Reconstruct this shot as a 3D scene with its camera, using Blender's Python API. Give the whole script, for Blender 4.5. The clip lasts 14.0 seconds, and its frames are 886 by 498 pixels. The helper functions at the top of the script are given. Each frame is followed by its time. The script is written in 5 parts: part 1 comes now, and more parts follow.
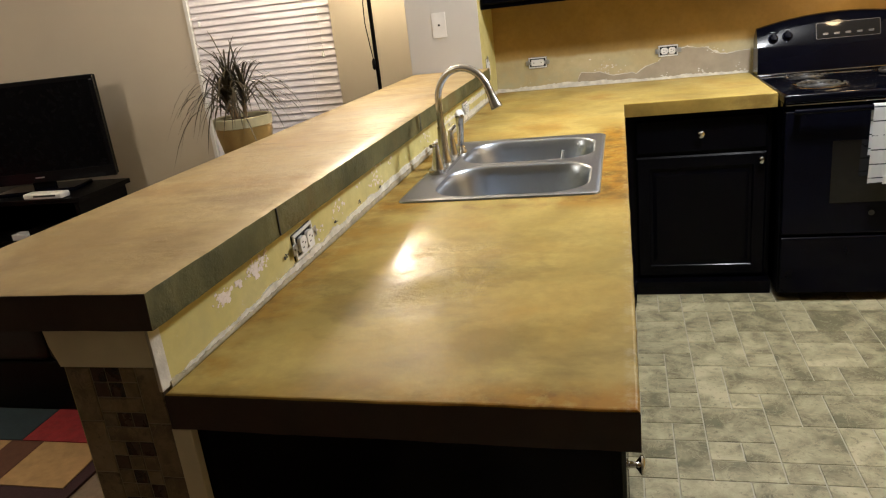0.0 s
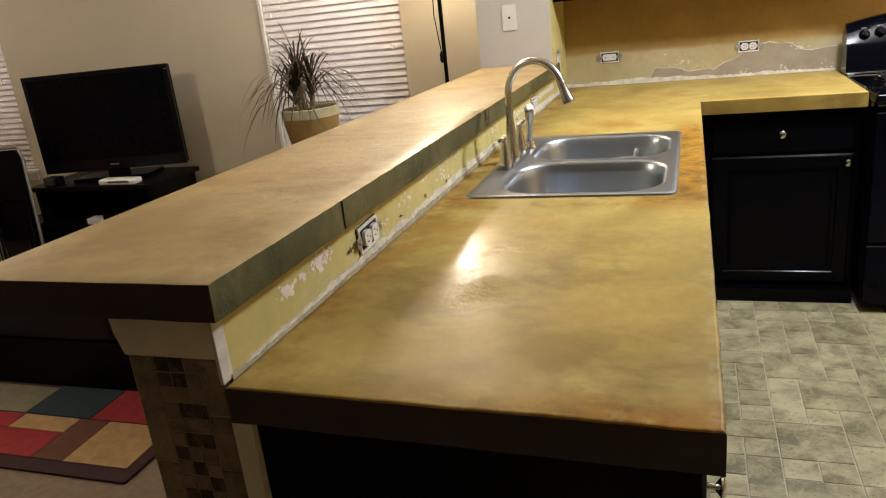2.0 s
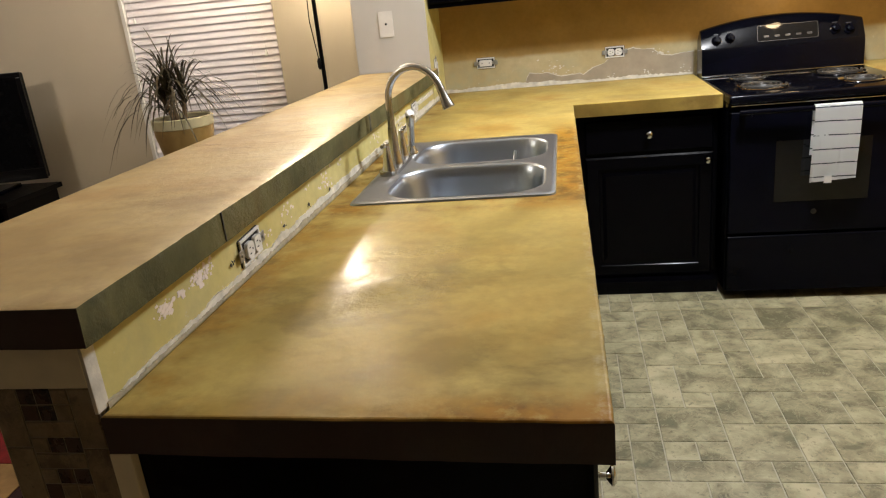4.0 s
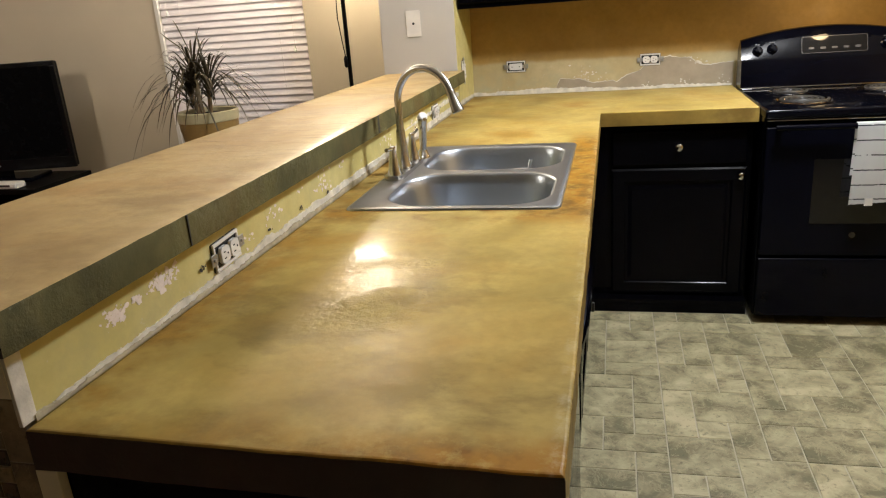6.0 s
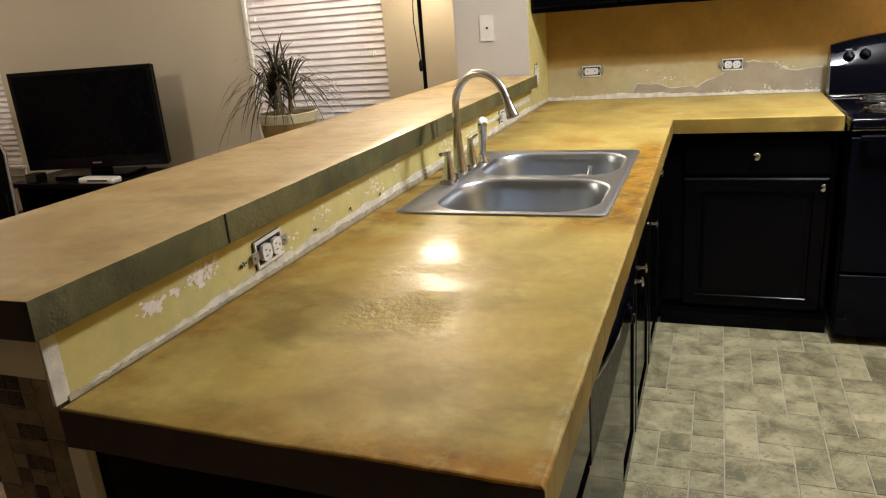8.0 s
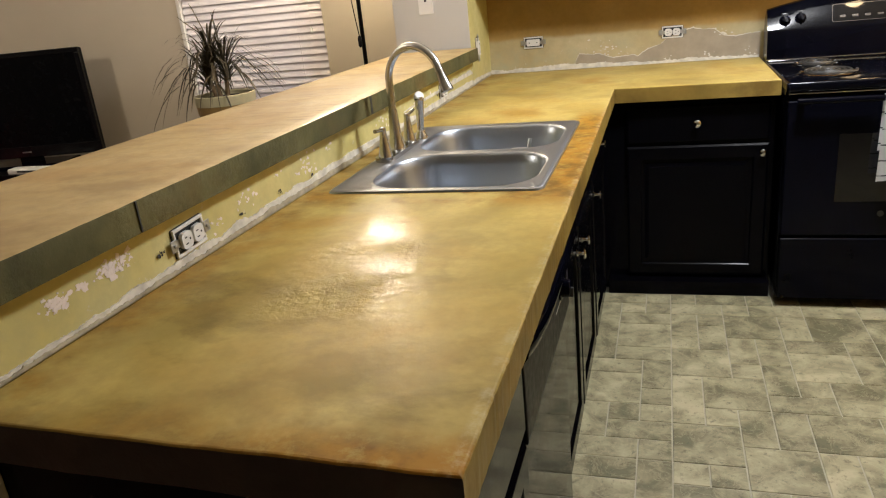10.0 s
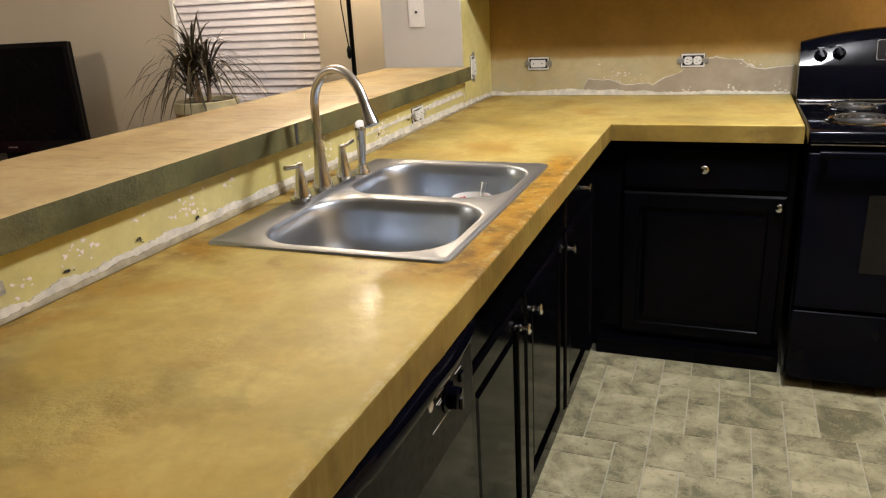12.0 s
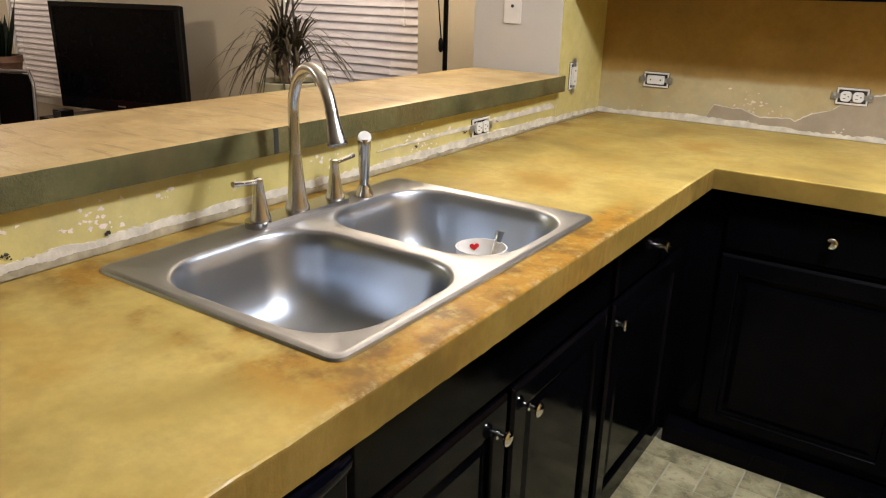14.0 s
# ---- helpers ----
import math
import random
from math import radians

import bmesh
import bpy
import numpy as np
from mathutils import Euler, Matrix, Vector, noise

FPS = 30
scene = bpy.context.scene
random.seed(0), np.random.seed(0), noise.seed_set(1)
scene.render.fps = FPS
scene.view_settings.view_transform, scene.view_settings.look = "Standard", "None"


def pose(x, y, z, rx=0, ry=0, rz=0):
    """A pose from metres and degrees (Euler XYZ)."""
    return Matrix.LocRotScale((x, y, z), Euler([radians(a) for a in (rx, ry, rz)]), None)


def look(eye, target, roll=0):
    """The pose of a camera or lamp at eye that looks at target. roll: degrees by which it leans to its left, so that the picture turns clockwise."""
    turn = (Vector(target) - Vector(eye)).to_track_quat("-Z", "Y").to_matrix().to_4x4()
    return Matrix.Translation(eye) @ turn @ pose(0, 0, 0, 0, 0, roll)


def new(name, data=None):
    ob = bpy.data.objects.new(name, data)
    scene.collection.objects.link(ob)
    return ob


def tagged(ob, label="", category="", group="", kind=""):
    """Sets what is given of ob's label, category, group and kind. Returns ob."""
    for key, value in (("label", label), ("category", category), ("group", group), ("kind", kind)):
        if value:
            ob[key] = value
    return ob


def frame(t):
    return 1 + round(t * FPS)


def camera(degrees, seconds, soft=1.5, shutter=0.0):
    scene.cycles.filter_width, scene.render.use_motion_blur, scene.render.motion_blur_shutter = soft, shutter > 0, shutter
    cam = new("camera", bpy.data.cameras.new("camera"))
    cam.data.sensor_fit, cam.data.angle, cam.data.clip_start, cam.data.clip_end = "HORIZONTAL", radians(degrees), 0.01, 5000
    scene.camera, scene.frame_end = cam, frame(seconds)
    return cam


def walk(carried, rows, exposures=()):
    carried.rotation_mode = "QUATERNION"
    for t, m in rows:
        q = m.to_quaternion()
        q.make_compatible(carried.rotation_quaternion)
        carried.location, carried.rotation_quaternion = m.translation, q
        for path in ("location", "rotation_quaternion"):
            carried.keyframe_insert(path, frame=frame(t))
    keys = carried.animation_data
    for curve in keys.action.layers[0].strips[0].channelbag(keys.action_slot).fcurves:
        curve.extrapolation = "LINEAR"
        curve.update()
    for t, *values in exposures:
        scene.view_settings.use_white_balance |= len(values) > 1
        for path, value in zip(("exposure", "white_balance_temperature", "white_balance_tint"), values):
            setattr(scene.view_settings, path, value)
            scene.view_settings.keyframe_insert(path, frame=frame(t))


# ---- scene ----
import collections

cam = camera(62.4, 14.0, 1.15)
PATH = [
    (0, (0.001, -0.85, 1.45), (-0.491, 0.983, 0.817), -6.6),
    (0.5, (0.0, -0.831, 1.452), (-0.415, 1.027, 0.839), -5.9),
    (1, (0.006, -0.835, 1.453), (-0.354, 1.037, 0.848), -5.3),
    (1.5, (-0.031, -0.817, 1.45), (-0.593, 1.003, 0.838), -3.5),
    (2, (-0.029, -0.806, 1.441), (-0.676, 0.979, 0.812), -6.3),
    (2.5, (-0.029, -0.799, 1.44), (-0.663, 0.986, 0.799), -7.0),
    (3, (-0.032, -0.774, 1.437), (-0.523, 1.042, 0.758), -8.0),
    (3.5, (-0.063, -0.787, 1.432), (-0.41, 1.078, 0.8), -6.5),
    (3.7, (-0.051, -0.801, 1.436), (-0.389, 1.062, 0.793), -6.0),
    (5.8, (0.013, -0.698, 1.441), (-0.426, 1.148, 0.809), -6.4),
    (6, (0.061, -0.683, 1.423), (-0.396, 1.159, 0.792), -4.3),
    (6.5, (0.154, -0.665, 1.428), (-0.442, 1.151, 0.84), -7.2),
    (7, (0.191, -0.671, 1.435), (-0.431, 1.149, 0.887), -5.8),
    (7.5, (0.216, -0.67, 1.423), (-0.424, 1.144, 0.874), -4.0),
    (8, (0.169, -0.661, 1.422), (-0.519, 1.116, 0.816), -4.6),
    (8.5, (0.132, -0.664, 1.402), (-0.431, 1.137, 0.739), -5.6),
    (8.7, (0.108, -0.657, 1.407), (-0.335, 1.17, 0.726), -5.2),
    (10.8, (0.333, -0.489, 1.393), (-0.37, 1.255, 0.713), -4.4),
    (11, (0.367, -0.445, 1.387), (-0.35, 1.289, 0.695), -3.3),
    (11.5, (0.414, -0.336, 1.388), (-0.433, 1.329, 0.674), -5.9),
    (12, (0.403, -0.143, 1.406), (-0.302, 1.612, 0.754), -3.2),
    (12.5, (0.476, 0.024, 1.401), (-0.504, 1.64, 0.748), -3.7),
    (13, (0.603, 0.14, 1.397), (-0.447, 1.703, 0.723), -2.0),
    (13.5, (0.608, 0.248, 1.391), (-0.497, 1.74, 0.647), -3.8),
    (14, (0.521, 0.424, 1.4), (-0.537, 1.984, 0.731), 1.4),
]
walk(cam, [(t, look(eye, target, roll)) for t, eye, target, roll in PATH],
     [(0, 0.0, 6000, 9), (8.7, 0.0, 6000, 9), (10.8, -0.04, 6000, 11), (14, -0.12, 6000, 12)])

# ---- light ----
world = bpy.data.worlds.new("night")
scene.world = world
world.use_nodes = True
world.node_tree.nodes["Background"].inputs[0].default_value = (0.02, 0.025, 0.04, 1)
world.node_tree.nodes["Background"].inputs[1].default_value = 0.05


def lamp(name, kind, place, watts, colour, size=0.1, aim=None):
    data = bpy.data.lights.new(name, kind)
    data.energy, data.color = watts, colour
    if kind == "AREA":
        data.shape, data.size = "SQUARE", size
    else:
        data.shadow_soft_size = size
    ob = new(name, data)
    ob.matrix_world = look(place, aim) if aim else pose(*place)
    return ob


WARM, COOL, AMBER = (1.0, 0.85, 0.66), (1.0, 0.985, 0.98), (1.0, 0.68, 0.34)
lamp("kitchen_ceiling_lamp", "POINT", (0.75, 1.88, 2.32), 124, COOL, 0.11)
lamp("torchiere_lamp", "POINT", (-1.315, 3.11, 1.80), 96, WARM, 0.09)
lamp("corner_lamp", "POINT", (-5.65, 3.05, 2.0), 17, WARM, 0.08)
lamp("living_ceiling_lamp", "POINT", (-3.6, 0.9, 2.3), 42, WARM, 0.09)
lamp("hood_lamp", "POINT", (1.06, 3.0, 1.335), 4.2, AMBER, 0.05)
scene.view_settings.exposure = 0.0

# ---- materials ----


def rgba(c):
    return (*c, 1) if len(c) == 3 else c


class Nodes:
    """A small hand for building node trees on a principled material."""

    def __init__(self, name):
        self.mat = bpy.data.materials.new(name)
        self.mat.use_nodes = True
        self.tree = self.mat.node_tree
        self.bsdf = self.tree.nodes["Principled BSDF"]
        self.place = self.add("ShaderNodeNewGeometry").outputs["Position"]

    def add(self, kind, **values):
        node = self.tree.nodes.new(kind)
        for key, value in values.items():
            setattr(node, key, value)
        return node

    def link(self, a, b):
        self.tree.links.new(a, b)

    def stretch(self, x, y, z, shift=(0, 0, 0)):
        node = self.add("ShaderNodeMapping")
        node.inputs["Scale"].default_value = (x, y, z)
        node.inputs["Location"].default_value = shift
        self.link(self.place, node.inputs["Vector"])
        return node.outputs[0]

    def noise(self, scale, detail=4.0, rough=0.55, vector=None, warp=0.0):
        node = self.add("ShaderNodeTexNoise")
        node.inputs["Scale"].default_value = scale
        node.inputs["Detail"].default_value = detail
        node.inputs["Roughness"].default_value = rough
        node.inputs["Distortion"].default_value = warp
        self.link(vector or self.place, node.inputs["Vector"])
        return node.outputs["Fac"]

    def ramp(self, fac, stops):
        node = self.add("ShaderNodeValToRGB")
        ramp = node.color_ramp
        while len(ramp.elements) < len(stops):
            ramp.elements.new(0.5)
        for element, (at, colour) in zip(ramp.elements, stops):
            element.position = at
            element.color = (colour,) * 3 + (1,) if isinstance(colour, (int, float)) else rgba(colour)
        self.link(fac, node.inputs[0])
        return node.outputs[0]

    def mix(self, fac, a, b, blend="MIX"):
        node = self.add("ShaderNodeMix", data_type="RGBA", blend_type=blend)
        for socket, value in ((node.inputs[0], fac), (node.inputs[6], a), (node.inputs[7], b)):
            if isinstance(value, bpy.types.NodeSocket):
                self.link(value, socket)
            elif isinstance(value, (int, float)):
                socket.default_value = value
            else:
                socket.default_value = rgba(value)
        return node.outputs[2]

    def sums(self, how, a, b):
        node = self.add("ShaderNodeMath", operation=how)
        for socket, value in zip(node.inputs, (a, b)):
            if isinstance(value, bpy.types.NodeSocket):
                self.link(value, socket)
            else:
                socket.default_value = value
        return node.outputs[0]

    def axis(self, n):
        node = self.add("ShaderNodeSeparateXYZ")
        self.link(self.place, node.inputs[0])
        return node.outputs[n]

    def band(self, value, low, high):
        """0 below low, 1 above high (or the other way round)."""
        node = self.add("ShaderNodeMapRange", interpolation_type="SMOOTHSTEP")
        self.link(value, node.inputs[0])
        if low < high:
            node.inputs[1].default_value, node.inputs[2].default_value = low, high
        else:
            node.inputs[1].default_value, node.inputs[2].default_value = high, low
            node.inputs[3].default_value, node.inputs[4].default_value = 1, 0
        return node.outputs[0]

    def bump(self, height, strength, distance, under=None):
        node = self.add("ShaderNodeBump")
        node.inputs["Strength"].default_value = strength
        node.inputs["Distance"].default_value = distance
        self.link(height, node.inputs["Height"])
        if under:
            self.link(under, node.inputs["Normal"])
        self.link(node.outputs[0], self.bsdf.inputs["Normal"])
        return node.outputs[0]

    def set(self, **values):
        for key, value in values.items():
            socket = self.bsdf.inputs[key.replace("_", " ")]
            if isinstance(value, bpy.types.NodeSocket):
                self.link(value, socket)
            else:
                socket.default_value = rgba(value) if isinstance(value, tuple) else value
        return self.mat


def plain(name, colour, rough=0.5, metal=0.0, vary=0.15, scale=9.0, bump=0.05, grain=160.0, **more):
    """A surface of one colour with blotches, grain and a little relief."""
    n = Nodes(name)
    dark = tuple(c * (1 - vary) for c in colour)
    light = tuple(min(1, c * (1 + vary)) for c in colour)
    fine = n.noise(grain, 3)
    col = n.mix(n.ramp(n.noise(scale, 5), [(0.3, 0.0), (0.7, 1.0)]), dark, light)
    col = n.mix(n.sums("MULTIPLY", fine, vary), col, tuple(c * 0.7 for c in colour))
    n.bump(fine, bump, 0.002)
    spread = n.ramp(n.noise(scale * 3, 4), [(0.3, max(0.02, rough - 0.06)), (0.7, min(1.0, rough + 0.06))])
    return n.set(Base_Color=col, Roughness=spread, Metallic=metal, **more)


def concrete(name, tones, rusty, gloss=0.36, coat=0.38, coarse=0.0, wrinkled=False):
    """Stained and sealed concrete: clouds of ochre, olive and brown, with rust along worn rims."""
    n = Nodes(name)
    cloud = n.noise(2.6, 5, 0.52, n.stretch(1, 1, 1), 0.25)
    col = n.ramp(cloud, [(0.33, tones[0]), (0.45, tones[1]), (0.56, tones[2]), (0.70, tones[3])])
    blot = n.ramp(n.noise(4.6, 7, 0.64, n.stretch(0.9, 1.15, 1, (3, 1, 0)), 0.15), [(0.50, 0.0), (0.63, 0.62)])
    if rusty:
        blot = n.sums("MULTIPLY", blot, n.sums("ADD", n.sums("MULTIPLY", n.band(n.axis(1), 0.75, 0.5), 0.7), 0.3))
    col = n.mix(blot, col, tones[4])
    warm = n.ramp(n.noise(3.4, 6, 0.6, n.stretch(1, 1, 1, (9, 4, 2)), 0.4), [(0.48, 0.0), (0.66, 0.48)])
    col = n.mix(warm, col, tones[3])
    mott = n.noise(30, 6, 0.7)
    col = n.mix(n.ramp(mott, [(0.36, 0.24), (0.6, 0.0)]), col, tuple(c * 0.55 for c in tones[1]))
    if rusty:
        wob = n.noise(7, 4, 0.6)
        y, x = n.axis(1), n.axis(0)
        near = n.band(n.sums("ADD", y, n.sums("MULTIPLY", wob, 0.12)), 0.155, 0.075)
        near = n.sums("MULTIPLY", near, n.sums("ADD", n.sums("MULTIPLY", n.band(x, -0.5, -0.08), 0.6), 0.4))
        lip = n.sums("MULTIPLY", n.band(n.sums("ADD", x, n.sums("MULTIPLY", wob, 0.10)), -0.06, -0.005), n.band(y, 0.85, 1.1))
        lip = n.sums("MULTIPLY", lip, n.band(y, 2.2, 1.9))
        rim = n.sums("MULTIPLY", n.band(y, 0.90, 1.02), n.band(y, 1.12, 1.06))
        rim = n.sums("MULTIPLY", rim, n.ramp(n.noise(9, 4, 0.6), [(0.40, 0.0), (0.56, 0.9)]))
        back = n.sums("MULTIPLY", n.band(x, -0.56, -0.66), n.ramp(n.noise(6, 4, 0.6), [(0.42, 0.0), (0.6, 0.7)]))
        rust = n.sums("MAXIMUM", n.sums("MAXIMUM", n.sums("MULTIPLY", near, 1.0), lip), n.sums("MAXIMUM", rim, back))
        rust = n.sums("MULTIPLY", rust, n.ramp(n.noise(38, 5, 0.7), [(0.32, 0.45), (0.50, 1.0)]))
        deep = n.ramp(n.noise(13, 4, 0.6), [(0.42, 0.0), (0.6, 1.0)])
        col = n.mix(rust, col, n.mix(deep, (0.33, 0.165, 0.018), (0.17, 0.085, 0.014)))
        worn = n.sums("MULTIPLY", n.band(x, -0.014, -0.004), n.band(y, 2.58, 2.5))
        worn = n.sums("MULTIPLY", worn, n.ramp(n.noise(24, 6, 0.75), [(0.48, 0.0), (0.62, 0.32)]))
        col = n.mix(worn, col, (0.58, 0.50, 0.30))
        dull = n.sums("MAXIMUM", rust, n.band(y, 0.74, 0.98))
        coat = n.sums("MULTIPLY", n.sums("SUBTRACT", 1.0, n.sums("MULTIPLY", dull, 0.85)), coat)
    crackle = n.sums("MULTIPLY", n.noise(52, 5, 0.7), n.ramp(n.noise(5, 3), [(0.42, 0.15), (0.6, 1.0)]))
    if rusty:
        patch = n.sums("MULTIPLY", n.band(n.axis(1), 0.30, 0.46), n.band(n.axis(1), 0.76, 0.58))
        patch = n.sums("MULTIPLY", patch, n.sums("MULTIPLY", n.band(n.axis(0), -0.49, -0.42), n.band(n.axis(0), -0.20, -0.28)))
        crackle = n.sums("MULTIPLY", crackle, n.sums("ADD", n.sums("MULTIPLY", patch, 4.0), 0.30))
        coat = n.sums("ADD", coat, n.sums("MULTIPLY", patch, 0.10))
    if wrinkled:
        streak = n.ramp(n.noise(1.0, 5, 0.6, n.stretch(6, 34, 1), 0.3), [(0.56, 0.0), (0.66, 1.0)])
        streak = n.sums("MULTIPLY", streak, n.sums("MULTIPLY", n.band(n.axis(1), 0.75, 1.15), n.band(n.axis(1), 2.7, 2.2)))
        col = n.mix(n.sums("MULTIPLY", streak, 0.45), col, tuple(c * 0.6 for c in tones[4]))
        crackle = n.sums("ADD", crackle, n.sums("MULTIPLY", streak, 0.5))
    first = n.bump(n.noise(10, 3), 0.08, 0.02)
    skin = n.bump(crackle, 0.42 + coarse, 0.004 + 0.004 * coarse, first)
    n.link(skin, n.bsdf.inputs["Coat Normal"])
    rough = n.ramp(n.noise(6, 5, 0.65), [(0.3, gloss), (0.7, gloss + 0.15)])
    return n.set(Base_Color=col, Roughness=rough, Specular_IOR_Level=0.10, Coat_Weight=coat, Coat_Roughness=0.15, Coat_IOR=1.45)


def old_wall(name, base, pale, shaded_tone=None, edge=1.10, worn=0.65):
    """Scraped, paler wall with dabs of filler and flaked spots; above its edge a mustard tone with cabinet shade
    painted in.
    """
    n = Nodes(name)
    col = n.mix(n.ramp(n.noise(3.2, 6, 0.6), [(0.35, 0.0), (0.65, 1.0)]), base, pale)
    col = n.mix(n.ramp(n.noise(24, 5, 0.65), [(0.4, 0.0), (0.72, 0.3)]), col, tuple(c * 0.65 for c in base))
    flake = n.noise(34, 5, 0.7)
    low = n.band(n.axis(2), 1.13, 1.0)
    spots = n.sums("MULTIPLY", n.ramp(flake, [(0.63, 0.0), (0.68, 1.0)]), low)
    col = n.mix(n.sums("MULTIPLY", spots, 0.5), col, (0.62, 0.58, 0.46))
    smear = n.sums("MULTIPLY", n.ramp(n.noise(6, 6, 0.65), [(0.46, 0.0), (0.64, worn)]), low)
    col = n.mix(smear, col, (0.40, 0.39, 0.25))
    # Darker mustard above the edge: the wall cabinets' cast shade put into the colour.
    if shaded_tone:
        shaded_mustard = n.mix(n.ramp(n.noise(4, 6, 0.6), [(0.35, 0.0), (0.65, 1.0)]), shaded_tone, tuple(c * 1.25 for c in shaded_tone))
        shaded_mustard = n.mix(n.ramp(n.noise(40, 5, 0.7), [(0.4, 0.0), (0.7, 0.3)]), shaded_mustard, tuple(c * 0.65 for c in shaded_tone))
        border = n.sums("ADD", n.axis(2), n.sums("MULTIPLY", n.noise(9, 5), 0.03))
        col = n.mix(n.band(border, edge + 0.005, edge + 0.03), col, shaded_mustard)
    n.bump(flake, 0.2, 0.003)
    return n.set(Base_Color=col, Roughness=n.ramp(n.noise(12, 4), [(0.3, 0.55), (0.7, 0.8)]))


def steel(name, rough, tint, along=(1, 1, 1)):
    n = Nodes(name)
    brush = n.noise(4, 2, 0.5, n.stretch(*along))
    return n.set(Base_Color=n.mix(brush, tuple(c * 0.9 for c in tint), tint), Metallic=1.0, Roughness=rough)


def piece(name, tones, rough, scale, bump=0.15, streak=(1, 1, 1), island=False):
    """For pieces: the tone changes from one object, or loose piece, to the next."""
    n = Nodes(name)
    if island:
        chance = n.add("ShaderNodeNewGeometry").outputs["Random Per Island"]
    else:
        chance = n.add("ShaderNodeObjectInfo").outputs["Random"]
    shift = n.add("ShaderNodeVectorMath", operation="ADD")
    n.link(n.stretch(*streak), shift.inputs[0])
    far = n.add("ShaderNodeVectorMath", operation="SCALE")
    far.inputs[0].default_value = (17, 31, 7)
    n.link(chance, far.inputs[3])
    n.link(far.outputs[0], shift.inputs[1])
    cloud = n.noise(scale, 6, 0.62, shift.outputs[0], 0.5)
    both = n.sums("ADD", n.sums("MULTIPLY", cloud, 0.92), n.sums("MULTIPLY", chance, 0.11))
    col = n.ramp(both, [(0.39, tones[0]), (0.49, tones[1]), (0.58, tones[2]), (0.68, tones[3])])
    fleck = n.noise(scale * 5, 5, 0.7, shift.outputs[0])
    col = n.mix(n.ramp(fleck, [(0.56, 0.0), (0.68, 0.6)]), col, tuple(c * 0.45 for c in tones[0]))
    vein = n.sums("ABSOLUTE", n.sums("SUBTRACT", n.noise(scale * 1.3, 5, 0.6, shift.outputs[0], 1.2), 0.5), 0.0)
    col = n.mix(n.sums("MULTIPLY", n.band(vein, 0.02, 0.004), 0.35), col, tones[3])
    n.bump(n.noise(scale * 4, 5, 0.65, shift.outputs[0]), bump, 0.003)
    return n.set(Base_Color=col, Roughness=n.ramp(cloud, [(0.3, rough), (0.7, rough + 0.15)]))


M = {}
M["counter"] = concrete("stained_concrete", ((0.32, 0.23, 0.062), (0.44, 0.325, 0.088), (0.53, 0.40, 0.122), (0.44, 0.27, 0.054), (0.15, 0.10, 0.028)), True, 0.44, 0.20)
# The same concrete in darker tones, for the counter's upright faces.
M["counter_face"] = concrete("darker_counter_face", ((0.17, 0.11, 0.024), (0.235, 0.158, 0.034), (0.29, 0.20, 0.05), (0.26, 0.15, 0.028), (0.12, 0.075, 0.018)), False, 0.45, 0.15)
M["bar"] = concrete("stained_bar_concrete", ((0.40, 0.275, 0.115), (0.48, 0.345, 0.15), (0.54, 0.40, 0.185), (0.45, 0.29, 0.11), (0.32, 0.21, 0.085)), False, 0.42, 0.21, 0.0, True)
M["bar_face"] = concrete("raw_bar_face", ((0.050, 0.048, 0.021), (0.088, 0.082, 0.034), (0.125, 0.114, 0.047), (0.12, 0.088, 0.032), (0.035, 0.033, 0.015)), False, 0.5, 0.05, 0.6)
M["mustard"] = old_wall("mustard_wall_paint", (0.42, 0.24, 0.045), (0.46, 0.28, 0.06))
M["splash"] = old_wall("flaked_mustard_paint", (0.52, 0.445, 0.145), (0.61, 0.535, 0.22), worn=0.22)
M["north"] = old_wall("scraped_and_shaded_wall", (0.40, 0.315, 0.145), (0.48, 0.40, 0.22), (0.34, 0.215, 0.06))
M["beige"] = plain("beige_wall_paint", (0.52, 0.45, 0.34), 0.75, vary=0.04, scale=2, bump=0.12, grain=220)
M["stub"] = plain("greige_wall_paint", (0.50, 0.48, 0.44), 0.7, vary=0.04, scale=3, bump=0.12, grain=220)
M["ceiling"] = plain("white_ceiling_paint", (0.75, 0.73, 0.69), 0.85, vary=0.04, scale=3, bump=0.3, grain=90)
M["carpet"] = plain("beige_carpet", (0.20, 0.145, 0.10), 0.95, vary=0.2, scale=30, bump=0.8, grain=400)
M["grout"] = plain("vinyl_joint", (0.42, 0.385, 0.28), 0.6, vary=0.15, scale=20)
M["tile"] = piece("stone_look_vinyl", ((0.14, 0.126, 0.066), (0.265, 0.238, 0.136), (0.36, 0.325, 0.192), (0.46, 0.41, 0.25)), 0.42, 9.0, 0.3)
M["tile_rest"] = piece("stone_look_vinyl_far", ((0.14, 0.126, 0.066), (0.265, 0.238, 0.136), (0.36, 0.325, 0.192), (0.46, 0.41, 0.25)), 0.42, 9.0, 0.3, (1, 1, 1), True)
M["stone_tile"] = piece("beige_stone_tile", ((0.11, 0.075, 0.042), (0.18, 0.13, 0.072), (0.25, 0.19, 0.11), (0.33, 0.26, 0.16)), 0.4, 12.0, 0.15)
M["dark_tile"] = piece("dark_brown_glass_tile", ((0.02, 0.009, 0.005), (0.04, 0.018, 0.009), (0.06, 0.028, 0.014), (0.08, 0.04, 0.02)), 0.2, 12.0, 0.05)
M["mortar"] = plain("tile_mortar", (0.38, 0.33, 0.24), 0.9, vary=0.2, scale=40, bump=0.4)
